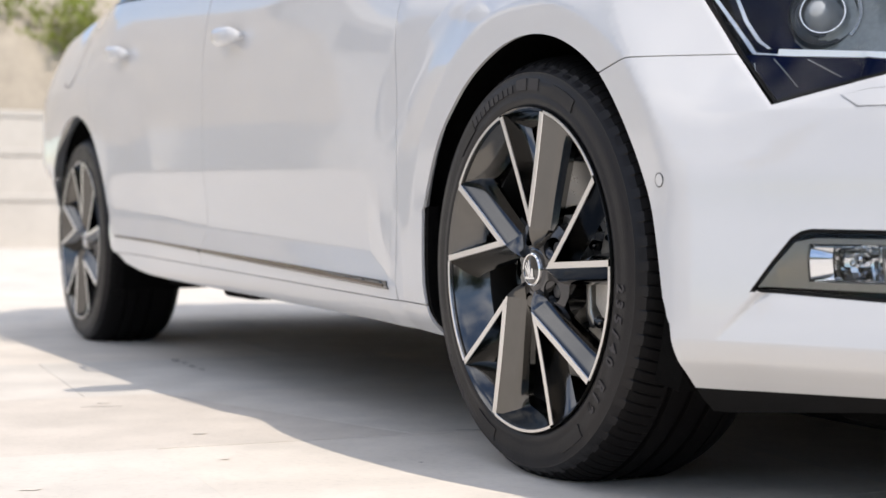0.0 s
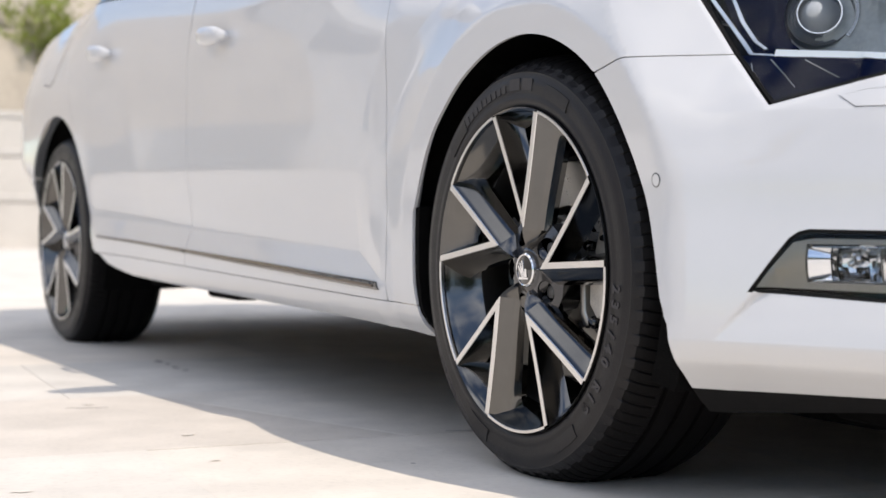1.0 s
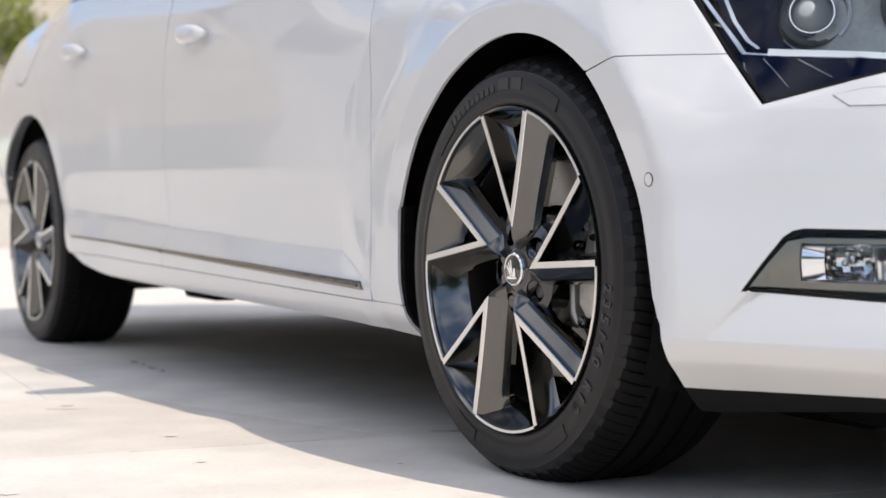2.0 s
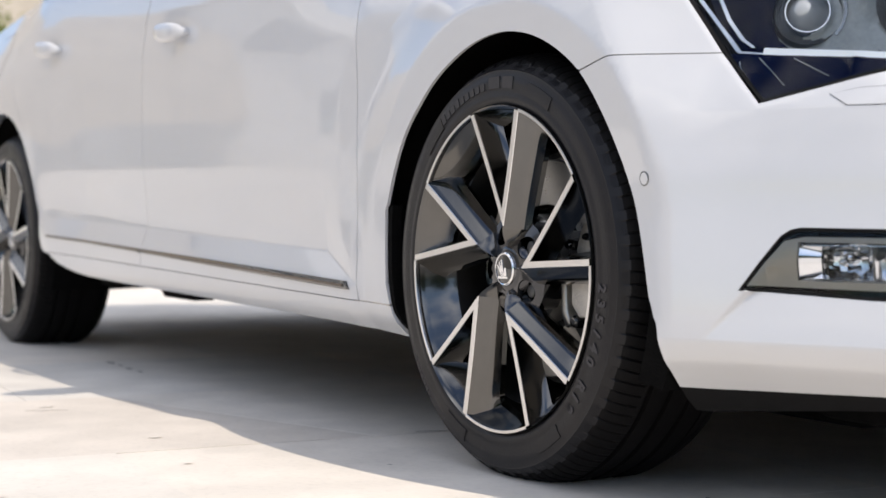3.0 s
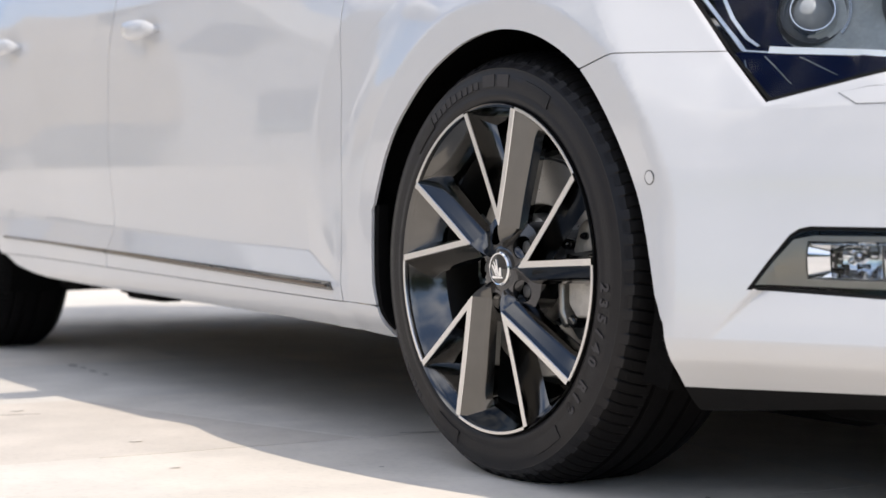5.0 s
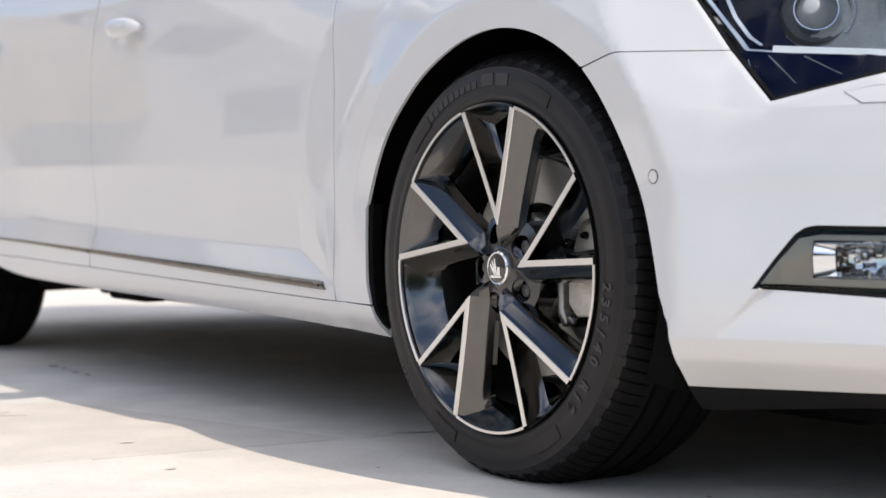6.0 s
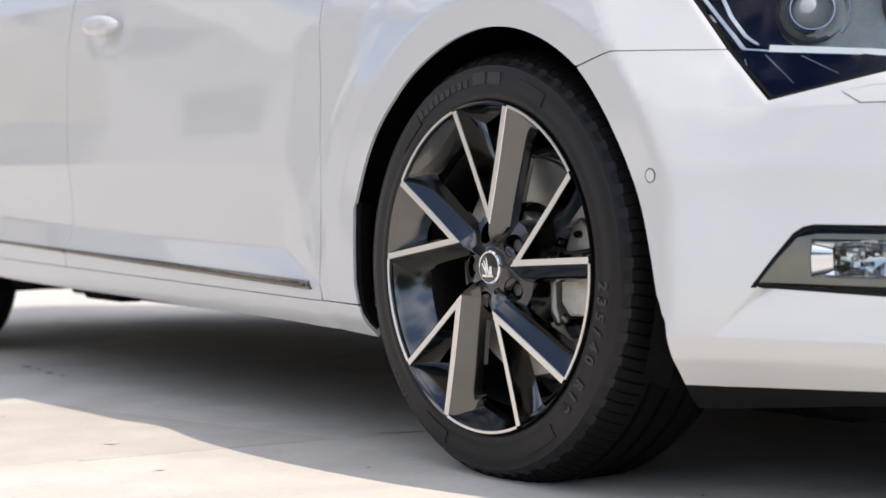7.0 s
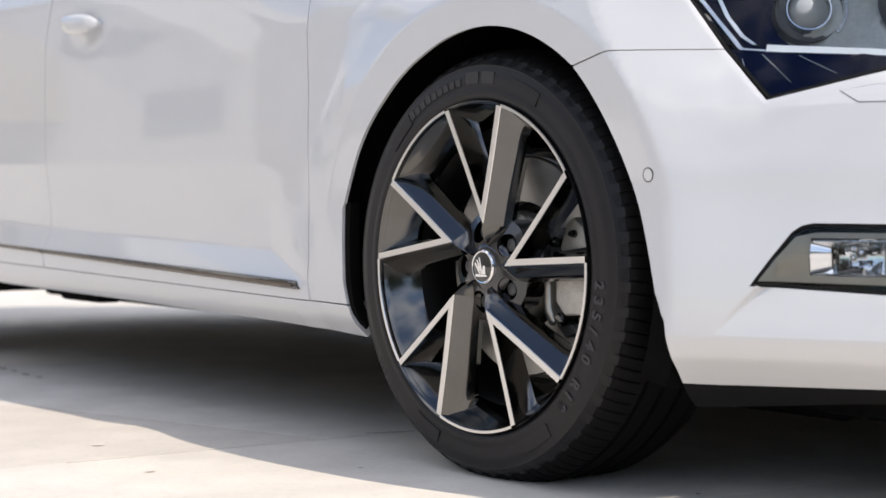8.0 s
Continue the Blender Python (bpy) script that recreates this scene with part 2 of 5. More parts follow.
NOSE = turn_table([(0, 0), (0.009, 18.5), (0.035, 25.3), (0.30, 28), (0.42, 51), (0.56, 80), (0.7, 88), (1.3, 90)])
TAIL = turn_table([(0, 0), (0.2, 9), (0.42, 22), (0.56, 62), (0.68, 84), (1.3, 90)])


def along(table, d):
    k = min(len(table) - 2, int(d / 0.008))
    f = d / 0.008 - k
    return tuple(table[k][i] * (1 - f) + table[k + 1][i] * f for i in (0, 1))


CREASE = [(0.10, 0.375), (0.20, 0.385), (0.30, 0.390), (0.45, 0.378), (0.503, 0.357), (0.572, 0.325), (0.627, 0.288), (0.70, 0.240), (0.90, 0.16), (1.2, 0.0)]
PROFILE = [(0.10, -0.12), (0.17, -0.060), (0.20, -0.032), (0.225, -0.010), (0.25, -0.003), (0.30, 0.0), (0.45, 0.004), (0.58, 0.010), (0.68, 0.011), (0.76, 0.010), (0.84, 0.006), (0.91, -0.003), (0.97, -0.018), (1.1, -0.09)]


def belt_z(u):
    return spline([(-3.95, 0.93), (-3.4, 0.985), (-3.1, 1.02), (-2.85, 1.04), (-2.63, 1.034), (-1.67, 0.968), (-1.0, 0.94), (-0.45, 0.922)], u)


def trim_z(u):
    return 0.279 + 0.032 * (-0.53 - u)


def blade_z(u):
    return min(0.338 + 0.0305 * (-0.61 - u), 0.281 + 0.393 * max(0.0, -0.465 - u))


def bulge(u, z):
    """How far the body stands out of its plan, in metres."""
    lift = 0.7 * max(0.0, belt_z(u) - 0.95) * smooth(0.6, 0.9, z)
    d = spline(PROFILE, z - lift)
    # door blade
    w = smooth(-0.44, -0.50, u) * smooth(-2.52, -2.35, u)
    if w > 0:
        zt, zb = trim_z(u), blade_z(u)
        span = max(0.004, zb - zt)
        crest = 0.011
        b = crest - 0.34 * soft(z - zt, 0.003) + 0.34 * soft(z - zb, 0.003)
        b += (0.34 * span - crest) * smooth(zb + 0.01, zb + 0.16, z)
        d += w * b
    # wheel arch flares
    for cx, amp, far in ((0.0, 0.004, 0.52), (WB, 0.020, 0.85)):
        r = math.hypot(u - cx, z - ZC)
        if r < 0.9 and z > 0.15:
            d += amp * (1 - smooth(0.40, far, r))
    r = math.hypot(u, z - ZC)
    ang = math.atan2(u, z - ZC)
    top = smooth(-1.3, -0.5, ang) * (1 - smooth(0.9, 1.3, ang)) if r < 1.0 else 0
    lean = 0.17 + 0.10 * (1 - smooth(0.25, 0.75, ang))
    d -= (0.012 + lean * top) * soft(min(r, 0.55) - 0.412, 0.004) * smooth(0.25, 0.45, z) * (1 - smooth(0.46, 0.62 + 0.28 * smooth(-0.9, -0.3, ang), r))
    d -= 0.05 * soft(0.412 - r, 0.004) * smooth(0.32, 0.45, z)
    # ledge under the headlamp
    d -= (0.085 + 0.085 * smooth(0.48, 0.52, u)) * (soft(z - 0.546, 0.003) - soft(z - 0.62, 0.02)) * smooth(0.36, 0.46, u)
    lean = 0.0035 * smooth(0.33, 0.60, u)
    d += lean * (soft(min(z, 0.56) - 0.42, 0.02) / 0.126 if z < 0.546 else 1.0) - lean * min(1.0, soft(z - 0.546, 0.003) / 0.054)
    # the sheet rolls in beside the headlamp
    if 0.25 < u < 0.62 and 0.5 < z:
        off = max((lx * (u - u0) + lz * (z - z0)) / math.hypot(lx, lz) for u0, z0, lx, lz in ((0.4475, 0.6225, -0.1695, -0.1395), (0.5145, 0.5565, -0.066, -0.067), (0.5145, 0.5565, 0.0334, -0.1465)))
        d -= 0.45 * soft(0.0075 - max(0.0, off), 0.0025)
    # ledge under the fog lamp, cut into a low swell that ends in a diagonal crease
    if u > 0.30:
        zl, lean = 0.250, 0.28
        swell = lean * 0.062 * min(1.0, soft(0.43 - max(z, zl), 0.03) / 0.18)
        facet = lean * soft(0.312 - max(z, zl), 0.003)
        line = 0.250 + 1.05 * (u - 0.458)
        w = smooth(line + 0.006, line - 0.006, max(z, zl)) * (1 - smooth(0.325, 0.365, z))
        foot = 0.27 * soft(zl - z, 0.003) * smooth(0.30, 0.50, u)
        d += (swell * (1 - w) + facet * w - foot) * smooth(0.30, 0.36, u)
    # the wing's shoulder rounds off towards the bonnet
    d -= 0.45 * soft(z - 0.75, 0.03) * smooth(-0.75, -0.05, u) * (1 - smooth(0.15, 0.30, u))
    # the shoulder falls away over the rear wheel
    d -= 0.28 * soft(z - 0.80, 0.04) * smooth(-2.4, -3.0, u)
    # a shallow dish behind each door handle
    for hu, hz in ((-1.37, 0.803), (-2.34, 0.848)):
        if abs(u - hu) < 0.2 and abs(z - hz) < 0.1:
            d -= 0.0045 * math.exp(-((u - hu) / 0.065) ** 2 - ((z - hz) / 0.030) ** 2)
    # the tail tucks in low down
    d -= 0.13 * smooth(-3.08, -3.45, u) * (1 - smooth(0.30, 0.60, z))
    return d


def plan(u, z):
    c = spline(CREASE, z)
    y0 = -0.002
    if u > c:
        a, b = along(NOSE, u - c)
        return c + a, y0 + b
    if u < -3.25:
        a, b = along(TAIL, -3.25 - u)
        return -3.25 - a, y0 + b
    return u, y0


def body(u, z):
    e = 0.002
    x0, y0 = plan(u - e, z)
    x1, y1 = plan(u + e, z)
    x, y = plan(u, z)
    tx, ty = x1 - x0, y1 - y0
    n = math.hypot(tx, ty)
    d = bulge(u, z)
    return x + d * ty / n, y - d * tx / n, z


def body_normal(u, z):
    e = 0.0015
    a = Vector(body(u + e, z)) - Vector(body(u - e, z))
    b = Vector(body(u, z + e)) - Vector(body(u, z - e))
    return a.cross(b).normalized()


def dense(outline, step=0.02):
    out = []
    for (a, b), (c, d) in zip(outline, outline[1:] + outline[:1]):
        n = max(1, int(math.hypot(c - a, d - b) / step))
        out += [(a + (c - a) * i / n, b + (d - b) * i / n) for i in range(n)]
    return out


def panel(name, outlines, mats, parent, label="", step=0.03, depth=0.014, out=0.0, mirror=False, zstep=0.018, creases=()):
    """A sheet on the body's surface: the first outline, in (u, z), less the others, with its edges folded inwards by depth."""
    bm = bmesh.new()
    edges = []
    for outline in outlines:
        vs = [bm.verts.new((u, 0, z)) for u, z in dense(outline, step)]
        edges += [bm.edges.new((vs[i], vs[(i + 1) % len(vs)])) for i in range(len(vs))]
    bmesh.ops.triangle_fill(bm, edges=edges, use_beauty=True, normal=(0, -1, 0))
    us, zs = [v.co.x for v in bm.verts], [v.co.z for v in bm.verts]
    for axis, lo, hi, st in ((0, min(us), max(us), step), (2, min(zs), max(zs), min(step, zstep))):
        k = math.ceil(lo / st)
        while k * st < hi:
            co, no = Vector((0, 0, 0)), Vector((0, 0, 0))
            co[axis], no[axis] = k * st, 1
            bmesh.ops.bisect_plane(bm, geom=bm.verts[:] + bm.edges[:] + bm.faces[:], dist=1e-5, plane_co=co, plane_no=no)
            k += 1
    for u0, z0, u1, z1, w in creases:
        across = Vector((z0 - z1, 0, u1 - u0)).normalized()
        for side in (-w, 0, w):
            bmesh.ops.bisect_plane(bm, geom=bm.verts[:] + bm.edges[:] + bm.faces[:], dist=1e-5, plane_co=Vector((u0, 0, z0)) + side * across, plane_no=across)
    for f in bm.faces:
        f.normal_update()
        if f.normal.y > 0:
            f.normal_flip()
    normal = {}
    flat = {v: (v.co.x, v.co.z) for v in bm.verts}
    for v, (u, z) in flat.items():
        n = body_normal(u, z)
        v.co = Vector(body(u, z)) + out * n
        normal[v] = n
    front = set(bm.faces)
    rim = [e for e in bm.edges if len(e.link_faces) == 1]
    made = bmesh.ops.extrude_edge_only(bm, edges=rim)["geom"]
    owner = {}
    for g in made:
        if isinstance(g, bmesh.types.BMVert):
            for e in g.link_edges:
                o = e.other_vert(g)
                if o in normal and g not in normal:
                    owner[g] = o
    for g, o in owner.items():
        g.co = o.co - depth * normal[o]
    if mirror:
        for v in bm.verts:
            v.co.y = 2 * YC - v.co.y
        for f in bm.faces:
            f.normal_flip()
    bm.normal_update()
    bm.verts.index_update()
    bm.faces.ensure_lookup_table()
    flip = Vector((1, -1, 1)) if mirror else Vector((1, 1, 1))
    loops = []
    for f in bm.faces:
        f.smooth = True
        for l in f.loops:
            loops.append(normal[l.vert] * flip if f in front else f.normal.copy())
    me = bpy.data.meshes.new(name)
    bm.to_mesh(me)
    bm.free()
    me.materials.append(mats)
    me.normals_split_custom_set([tuple(n) for n in loops])
    ob = new(name, me)
    ob.parent = parent
    return tagged(ob, label)


# ---- the wheel ----
SPIN = -0.87
WELLS = SPIN + 53.9
TIP_R, TIP_HALF = 0.2475, 15.72
APEX_R, APEX_AT = 0.069, 15.5
FACE_Y = -0.012


def polar(r, deg):
    return Vector((r * math.sin(radians(deg)), 0, r * math.cos(radians(deg))))


def flank(t):
    """A blade's flank: a broad facet, then a steeper one; shares of its width and depth."""
    u = t * 7 / 4
    return (0.8 * u, 0.62 * u) if u <= 1 else (0.8 + 0.2 * (u - 1) / 0.75, 0.62 + 0.38 * (u - 1) / 0.75)


def spoke_mesh():
    """A V of two blades with machined faces, and the machined arc of the lip beside it."""
    bm = bmesh.new()
    apex = polar(APEX_R, APEX_AT)
    n = 24
    for side in (-1, 1):
        tip = polar(TIP_R, side * TIP_HALF)
        along_v = (apex - tip).normalized()
        out_v = Vector((along_v.z, 0, -along_v.x))
        if out_v.x * side < 0:
            out_v = -out_v
        rows = []
        for i in range(n + 1):
            s = i / n
            c = tip.lerp(apex, s)
            face = FACE_Y + 0.004 * s * s + 0.002 * math.sin(math.pi * s)
            wide = 0.0092
            # the machined band, cut square on the other blade's line at the apex
            inner = c - out_v * wide
            if i == n:
                m = (apex.normalized())
                half = abs(out_v.dot(Vector((m.z, 0, -m.x))))
                inner = apex + m * (wide / max(0.2, half))
            if i == 0:
                inner = polar(TIP_R, side * (TIP_HALF - math.degrees(wide / TIP_R) * 1.03))
            # both flanks run out in fillets, into the rim at the tip and into the hub at the root
            slope, deep = 0.0265 - 0.004 * s, 0.042 - 0.009 * s
            tip_flare, root_flare = max(0.0, 1 - s / 0.24) ** 2, max(0.0, (s - 0.55) / 0.45) ** 2
            wide_in = 0.006 + 0.010 * (1 - s) ** 1.5 + 0.007 * tip_flare
            room = 0.92 * abs((inner - polar(1, APEX_AT * s)* inner.length).length) + 0.002
            pts = []
            for k in range(5, 0, -1):
                t = k / 5
                pts.append(inner - out_v * min(room, wide_in) * (0.35 * t + 0.65 * t ** 3) + Vector((0, face + 0.0014 + 0.036 * (1.25 * t - 0.25 * t * t), 0)))
            pts += [inner + Vector((0, face + 0.0014, 0)), inner + Vector((0, face, 0)), c + Vector((0, face, 0)), c + out_v * 0.0008 + Vector((0, face + 0.0014, 0))]
            for k in range(1, 8):
                t = k / 7
                flare = (0.020 * tip_flare + 0.003 * root_flare) * t ** 3
                w, h = flank(t)
                pts.append(c + out_v * (0.0008 + slope * w + flare) + Vector((0, face + 0.0014 + deep * h, 0)))
            pts.append(pts[-1] - out_v * 0.005 + Vector((0, 0.012, 0)))
            rows.append([bm.verts.new(p) for p in pts])
        for a, b in zip(rows, rows[1:]):
            for j in range(len(a) - 1):
                f = bm.faces.new((a[j], a[j + 1], b[j + 1], b[j]))
                f.material_index = 1 if j in (5, 6, 7) else 0
        bm.faces.new(rows[0])
    # a web across the V, into the rim
    rows = []
    for i in range(13):
        s = -1 + i / 6
        ang = s * (TIP_HALF - 2.6)
        hollow = 1 - s * s
        rows.append([bm.verts.new(polar(0.2440 - 0.022 * t - 0.012 * t * t * (1 - 0.45 * hollow), ang) + Vector((0, -0.004 + 0.044 * t ** 1.15, 0))) for t in (0, 0.1, 0.22, 0.36, 0.52, 0.7, 0.86, 1.0)])
    grid_faces(bm, rows)
    # the root: both flanks run on to the hub and meet in a ridge
    for side in (-1, 1):
        along_v = (apex - polar(TIP_R, side * TIP_HALF)).normalized()
        out_v = Vector((along_v.z, 0, -along_v.x))
        if out_v.x * side < 0:
            out_v = -out_v
        rows = []
        for i in range(9):
            q = i / 8
            c = apex.lerp(apex * 0.50, q)
            face = FACE_Y + 0.004 + 0.014 * q ** 1.8
            reach = 1 - 0.8 * q
            pts = [c + Vector((0, face, 0)), c + out_v * 0.0008 + Vector((0, face + 0.0014, 0))]
            for k in range(1, 8):
                t = k / 7
                w, h = flank(t)
                pts.append(c + out_v * (0.0008 + (0.0225 * w + 0.003 * t ** 3) * reach) + Vector((0, face + 0.0014 + (0.033 - 0.006 * q) * h, 0)))
            rows.append([bm.verts.new(p) for p in pts])
        grid_faces(bm, rows)
    # the arc of the lip, from this V to the next one
    rows = []
    for i in range(15):
        a = TIP_HALF + (72 - 2 * TIP_HALF) * i / 14
        rows.append([bm.verts.new(polar(r, a) + Vector((0, y, 0))) for r, y in ((0.2445, -0.004), (0.2455, FACE_Y + 0.001), (0.2462, FACE_Y), (0.2500, FACE_Y), (0.2508, FACE_Y + 0.002))])
    for a, b in zip(rows, rows[1:]):
        for j in range(4):
            f = bm.faces.new((a[j], a[j + 1], b[j + 1], b[j]))
            f.material_index = 1 if j else 0
    bmesh.ops.recalc_face_normals(bm, faces=bm.faces[:])
    me = bpy.data.meshes.new("spoke")
    bm.to_mesh(me)
    bm.free()
    me.materials.append(ALLOY)
    me.materials.append(MACHINED)
    me.shade_smooth()
    me.set_sharp_from_angle(angle=radians(28))
    return me


def tyre_bmesh():
    """Sidewalls with a rim protector, four grooves and cut shoulders; flattened where it stands."""
    prof = [(0.2505, 0.012), (0.2516, -0.0040), (0.2550, -0.0072), (0.2610, -0.0090), (0.2660, -0.0085), (0.2690, -0.0079), (0.2740, -0.0075),
            (0.2830, -0.0085), (0.2940, -0.0075), (0.3020, -0.0040), (0.3040, -0.0045), (0.3096, 0.0020), (0.3155, 0.0085), (0.3163, 0.0090),
            (0.3195, 0.0135), (0.3222, 0.0180), (0.3262, 0.0270), (0.3292, 0.0380), (0.3312, 0.0520)]
    groove = []
    for y in (0.062, 0.100, 0.140, 0.180):
        groove += [(0.3325, y - 0.0055), (0.3255, y - 0.0045), (0.3255, y + 0.0045), (0.3325, y + 0.0055)]
    far = [(r, 0.2305 - y) for r, y in prof[::-1]]
    profile = prof + groove + far
    cuts, sub = 57, 16
    n = cuts * sub
    bm = bmesh.new()
    rings = []
    for i in range(n):
        ring = []
        for j, (r, y) in enumerate(profile):
            a = 2 * math.pi * (i + 0.5) / n
            w = y
            at = i % sub
            slit = at in (0, 8) and 0.009 < w < 0.053
            bridge = at <= 8 and 0.006 < w <= 0.009
            if r > 0.309 and (slit or bridge):
                r -= 0.0032
            if 0.0105 < w < 0.056:
                a += 0.010 * (w - 0.02) / 0.03
            if 0.005 < w < 0.0095 and 0.303 < r < 0.3172 and i % 2 == 0:
                r -= 0.0008
            p = Vector((r * math.sin(a), y, r * math.cos(a)))
            low = -0.319
            if p.z < low:
                p.y += (0.008 if y > 0.115 else -0.003) * min(1, (low - p.z) / 0.01)
                p.z = low
            ring.append(bm.verts.new(p))
        rings.append(ring)
    for i in range(n):
        p, q = rings[i], rings[(i + 1) % n]
        for j in range(len(profile) - 1):
            f = bm.faces.new((p[j], p[j + 1], q[j + 1], q[j]))
            f.material_index = 1 if 13 <= j < len(profile) - 15 else 0
    bmesh.ops.recalc_face_normals(bm, faces=bm.faces[:])
    return bm


def bar_arc(bm, r0, r1, a0, a1, y, n=6):
    """A raised bar on the sidewall between two angles."""
    rows = [[bm.verts.new(polar(r, a0 + (a1 - a0) * i / n) + Vector((0, yy, 0))) for r, yy in ((r0, y + 0.002), (r0, y), (r1, y), (r1, y + 0.002))] for i in range(n + 1)]
    grid_faces(bm, rows)
    bm.faces.new(rows[0][::-1])
    bm.faces.new(rows[-1])


def lettering(text, r, a0, pitch, size, y, skew=1.0):
    """Raised letters round the sidewall, their tops outwards."""
    bm = bmesh.new()
    for i, ch in enumerate(text):
        if ch == " ":
            continue
        cu = bpy.data.curves.new("letter", "FONT")
        cu.body, cu.size, cu.extrude, cu.align_x = ch, size, 0.0005, "CENTER"
        cu.offset = 0.0011
        tmp = bpy.data.objects.new("letter", cu)
        me = bpy.data.meshes.new_from_object(tmp)
        a = a0 + pitch * i
        m = pose(0, 0, 0, 0, a, 0) @ Matrix.Translation((0, y, r)) @ pose(0, 0, 0, 90)
        for v in me.vertices:
            co = v.co.copy()
            co.x *= skew
            v.co = m @ co
        bm.from_mesh(me)
        bpy.data.objects.remove(tmp)
        bpy.data.meshes.remove(me)
        bpy.data.curves.remove(cu)
    return bm


def build_wheel(parent):
    rim = revolve([(0.2505, 0.010), (0.2514, -0.002), (0.2513, -0.0095), (0.2508, -0.0112), (0.2495, -0.0100), (0.2465, -0.0070), (0.2445, -0.003),
                   (0.2390, 0.005), (0.2300, 0.018), (0.2212, 0.032), (0.2150, 0.043), (0.2125, 0.048)], 128)
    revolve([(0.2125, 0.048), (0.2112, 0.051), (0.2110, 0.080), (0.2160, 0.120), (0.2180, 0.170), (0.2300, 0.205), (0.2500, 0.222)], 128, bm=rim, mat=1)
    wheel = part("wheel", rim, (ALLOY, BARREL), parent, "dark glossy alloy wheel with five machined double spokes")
    part("tyre", tyre_bmesh(), (RUBBER, TREAD), wheel, "black low-profile rubber tyre with cut shoulders", 40)
    for i, ch in enumerate("235/40 R19"):
        if ch != " ":
            part("sidewall_letter", lettering(ch, 0.2665, 93.5 + 4.5 * i, 0, 0.0235, -0.0092), LETTER, wheel, "raised tyre size character")
    marks = [(0.2765, 0.2875 + (0.003 if i in (0, 3) else 0), -35 + i * 3.2, -35 + i * 3.2 + 2.3, -0.0092, LETTER_DIM) for i in range(9)]
    marks += [(0.2765, 0.2945, -4.5, 1.6, -0.0090, LETTER_DIM), (0.2765, 0.2945, 3.2, 9.0, -0.0090, LETTER_DIM)]
    marks += [(0.2900, 0.2980, -137 + i * 2.3, -137 + i * 2.3 + 1.6, -0.0082, LETTER_DIM) for i in range(7)]
    for r0, r1, a0, a1, y, mt in marks:
        bm = bmesh.new()
        bar_arc(bm, r0, r1, a0, a1, y)
        part("sidewall_bar", bm, mt, wheel)
    for a in (24, 150, 205, 318):
        bm = bmesh.new()
        rows = [[bm.verts.new(polar(r, a + 13 * (i / 8 - 0.5)) + Vector((0, y, 0))) for r, y in ((0.2715, -0.0066), (0.2722, -0.0092), (0.2830, -0.0096), (0.2925, -0.0088), (0.2932, -0.0066))] for i in range(9)]
        grid_faces(bm, rows)
        bm.faces.new(rows[0][::-1])
        bm.faces.new(rows[-1])
        part("sidewall_pad", bm, RUBBER, wheel)
    me = spoke_mesh()
    for k in range(5):
        sp = new("spoke", me)
        sp.parent = wheel
        sp.matrix_basis = pose(0, 0, 0, 0, SPIN + 72 * k, 0)
        if k == 0:
            tagged(sp, "dark V spoke with machined silver edges")
    # hub plate with five bolt wells
    bm = bmesh.new()
    rim_pts = []
    for k in range(5):
        for off, r in ((-35, 0.040), (-22, 0.084), (-8, 0.0865), (6, 0.086), (16, 0.080), (33, 0.042)):
            rim_pts.append(polar(r, WELLS + 72 * k + off))
    loops = [rim_pts]
    for k in range(5):
        c = polar(0.056, WELLS + 72 * k)
        loops.append([c + 0.0172 * Vector((math.sin(2 * math.pi * i / 20), 0, math.cos(2 * math.pi * i / 20))) for i in range(20)])
    edges = []
    for pts in loops:
        vs = [bm.verts.new(p) for p in pts]
        edges += [bm.edges.new((vs[i], vs[(i + 1) % len(vs)])) for i in range(len(vs))]
    bmesh.ops.triangle_fill(bm, edges=edges, use_beauty=True, normal=(0, -1, 0))
    for v in bm.verts:
        v.co.y = 0.012 + 0.37 * max(0, v.co.length - 0.046)
    ext = bmesh.ops.extrude_edge_only(bm, edges=[e for e in bm.edges if len(e.link_faces) == 1])["geom"]
    for g in ext:
        if isinstance(g, bmesh.types.BMVert):
            g.co.y += 0.035
    bmesh.ops.recalc_face_normals(bm, faces=bm.faces[:])
    part("hub_plate", bm, HUB_DARK, wheel, "dark hub plate with five bolt wells", 50)
    part("hub_boss", revolve([(0.0, 0.010), (0.027, 0.010), (0.033, 0.011), (0.042, 0.016), (0.046, 0.024)], 48), HUB_DARK, wheel)
    bolt = revolve([(0.0, 0.0), (0.0080, 0.0), (0.0098, 0.0014), (0.0103, 0.006), (0.0103, 0.014), (0.0173, 0.016), (0.0176, 0.024)], 18)
    bme = None
    for k in range(5):
        if bme is None:
            ob = part("lug_bolt", bolt, CAST, wheel, "recessed black bolt cap", 40)
            bme = ob.data
        else:
            ob = new("lug_bolt", bme)
            ob.parent = wheel
        ob.matrix_basis = Matrix.Translation(polar(0.056, WELLS + 72 * k) + Vector((0, 0.024, 0)))
    part("hub_cap", revolve([(0.0, 0.0045), (0.012, 0.0049), (0.0222, 0.0066), (0.0226, 0.0105)], 40), GLOSS_BLACK, wheel, "round black wheel centre cap")
    part("hub_cap_ring", revolve([(0.0220, 0.0105), (0.0225, 0.0055), (0.0243, 0.0050), (0.0262, 0.0068), (0.0268, 0.0120)], 48), CHROME, wheel, "bright ring round the cap")
    bm = bmesh.new()
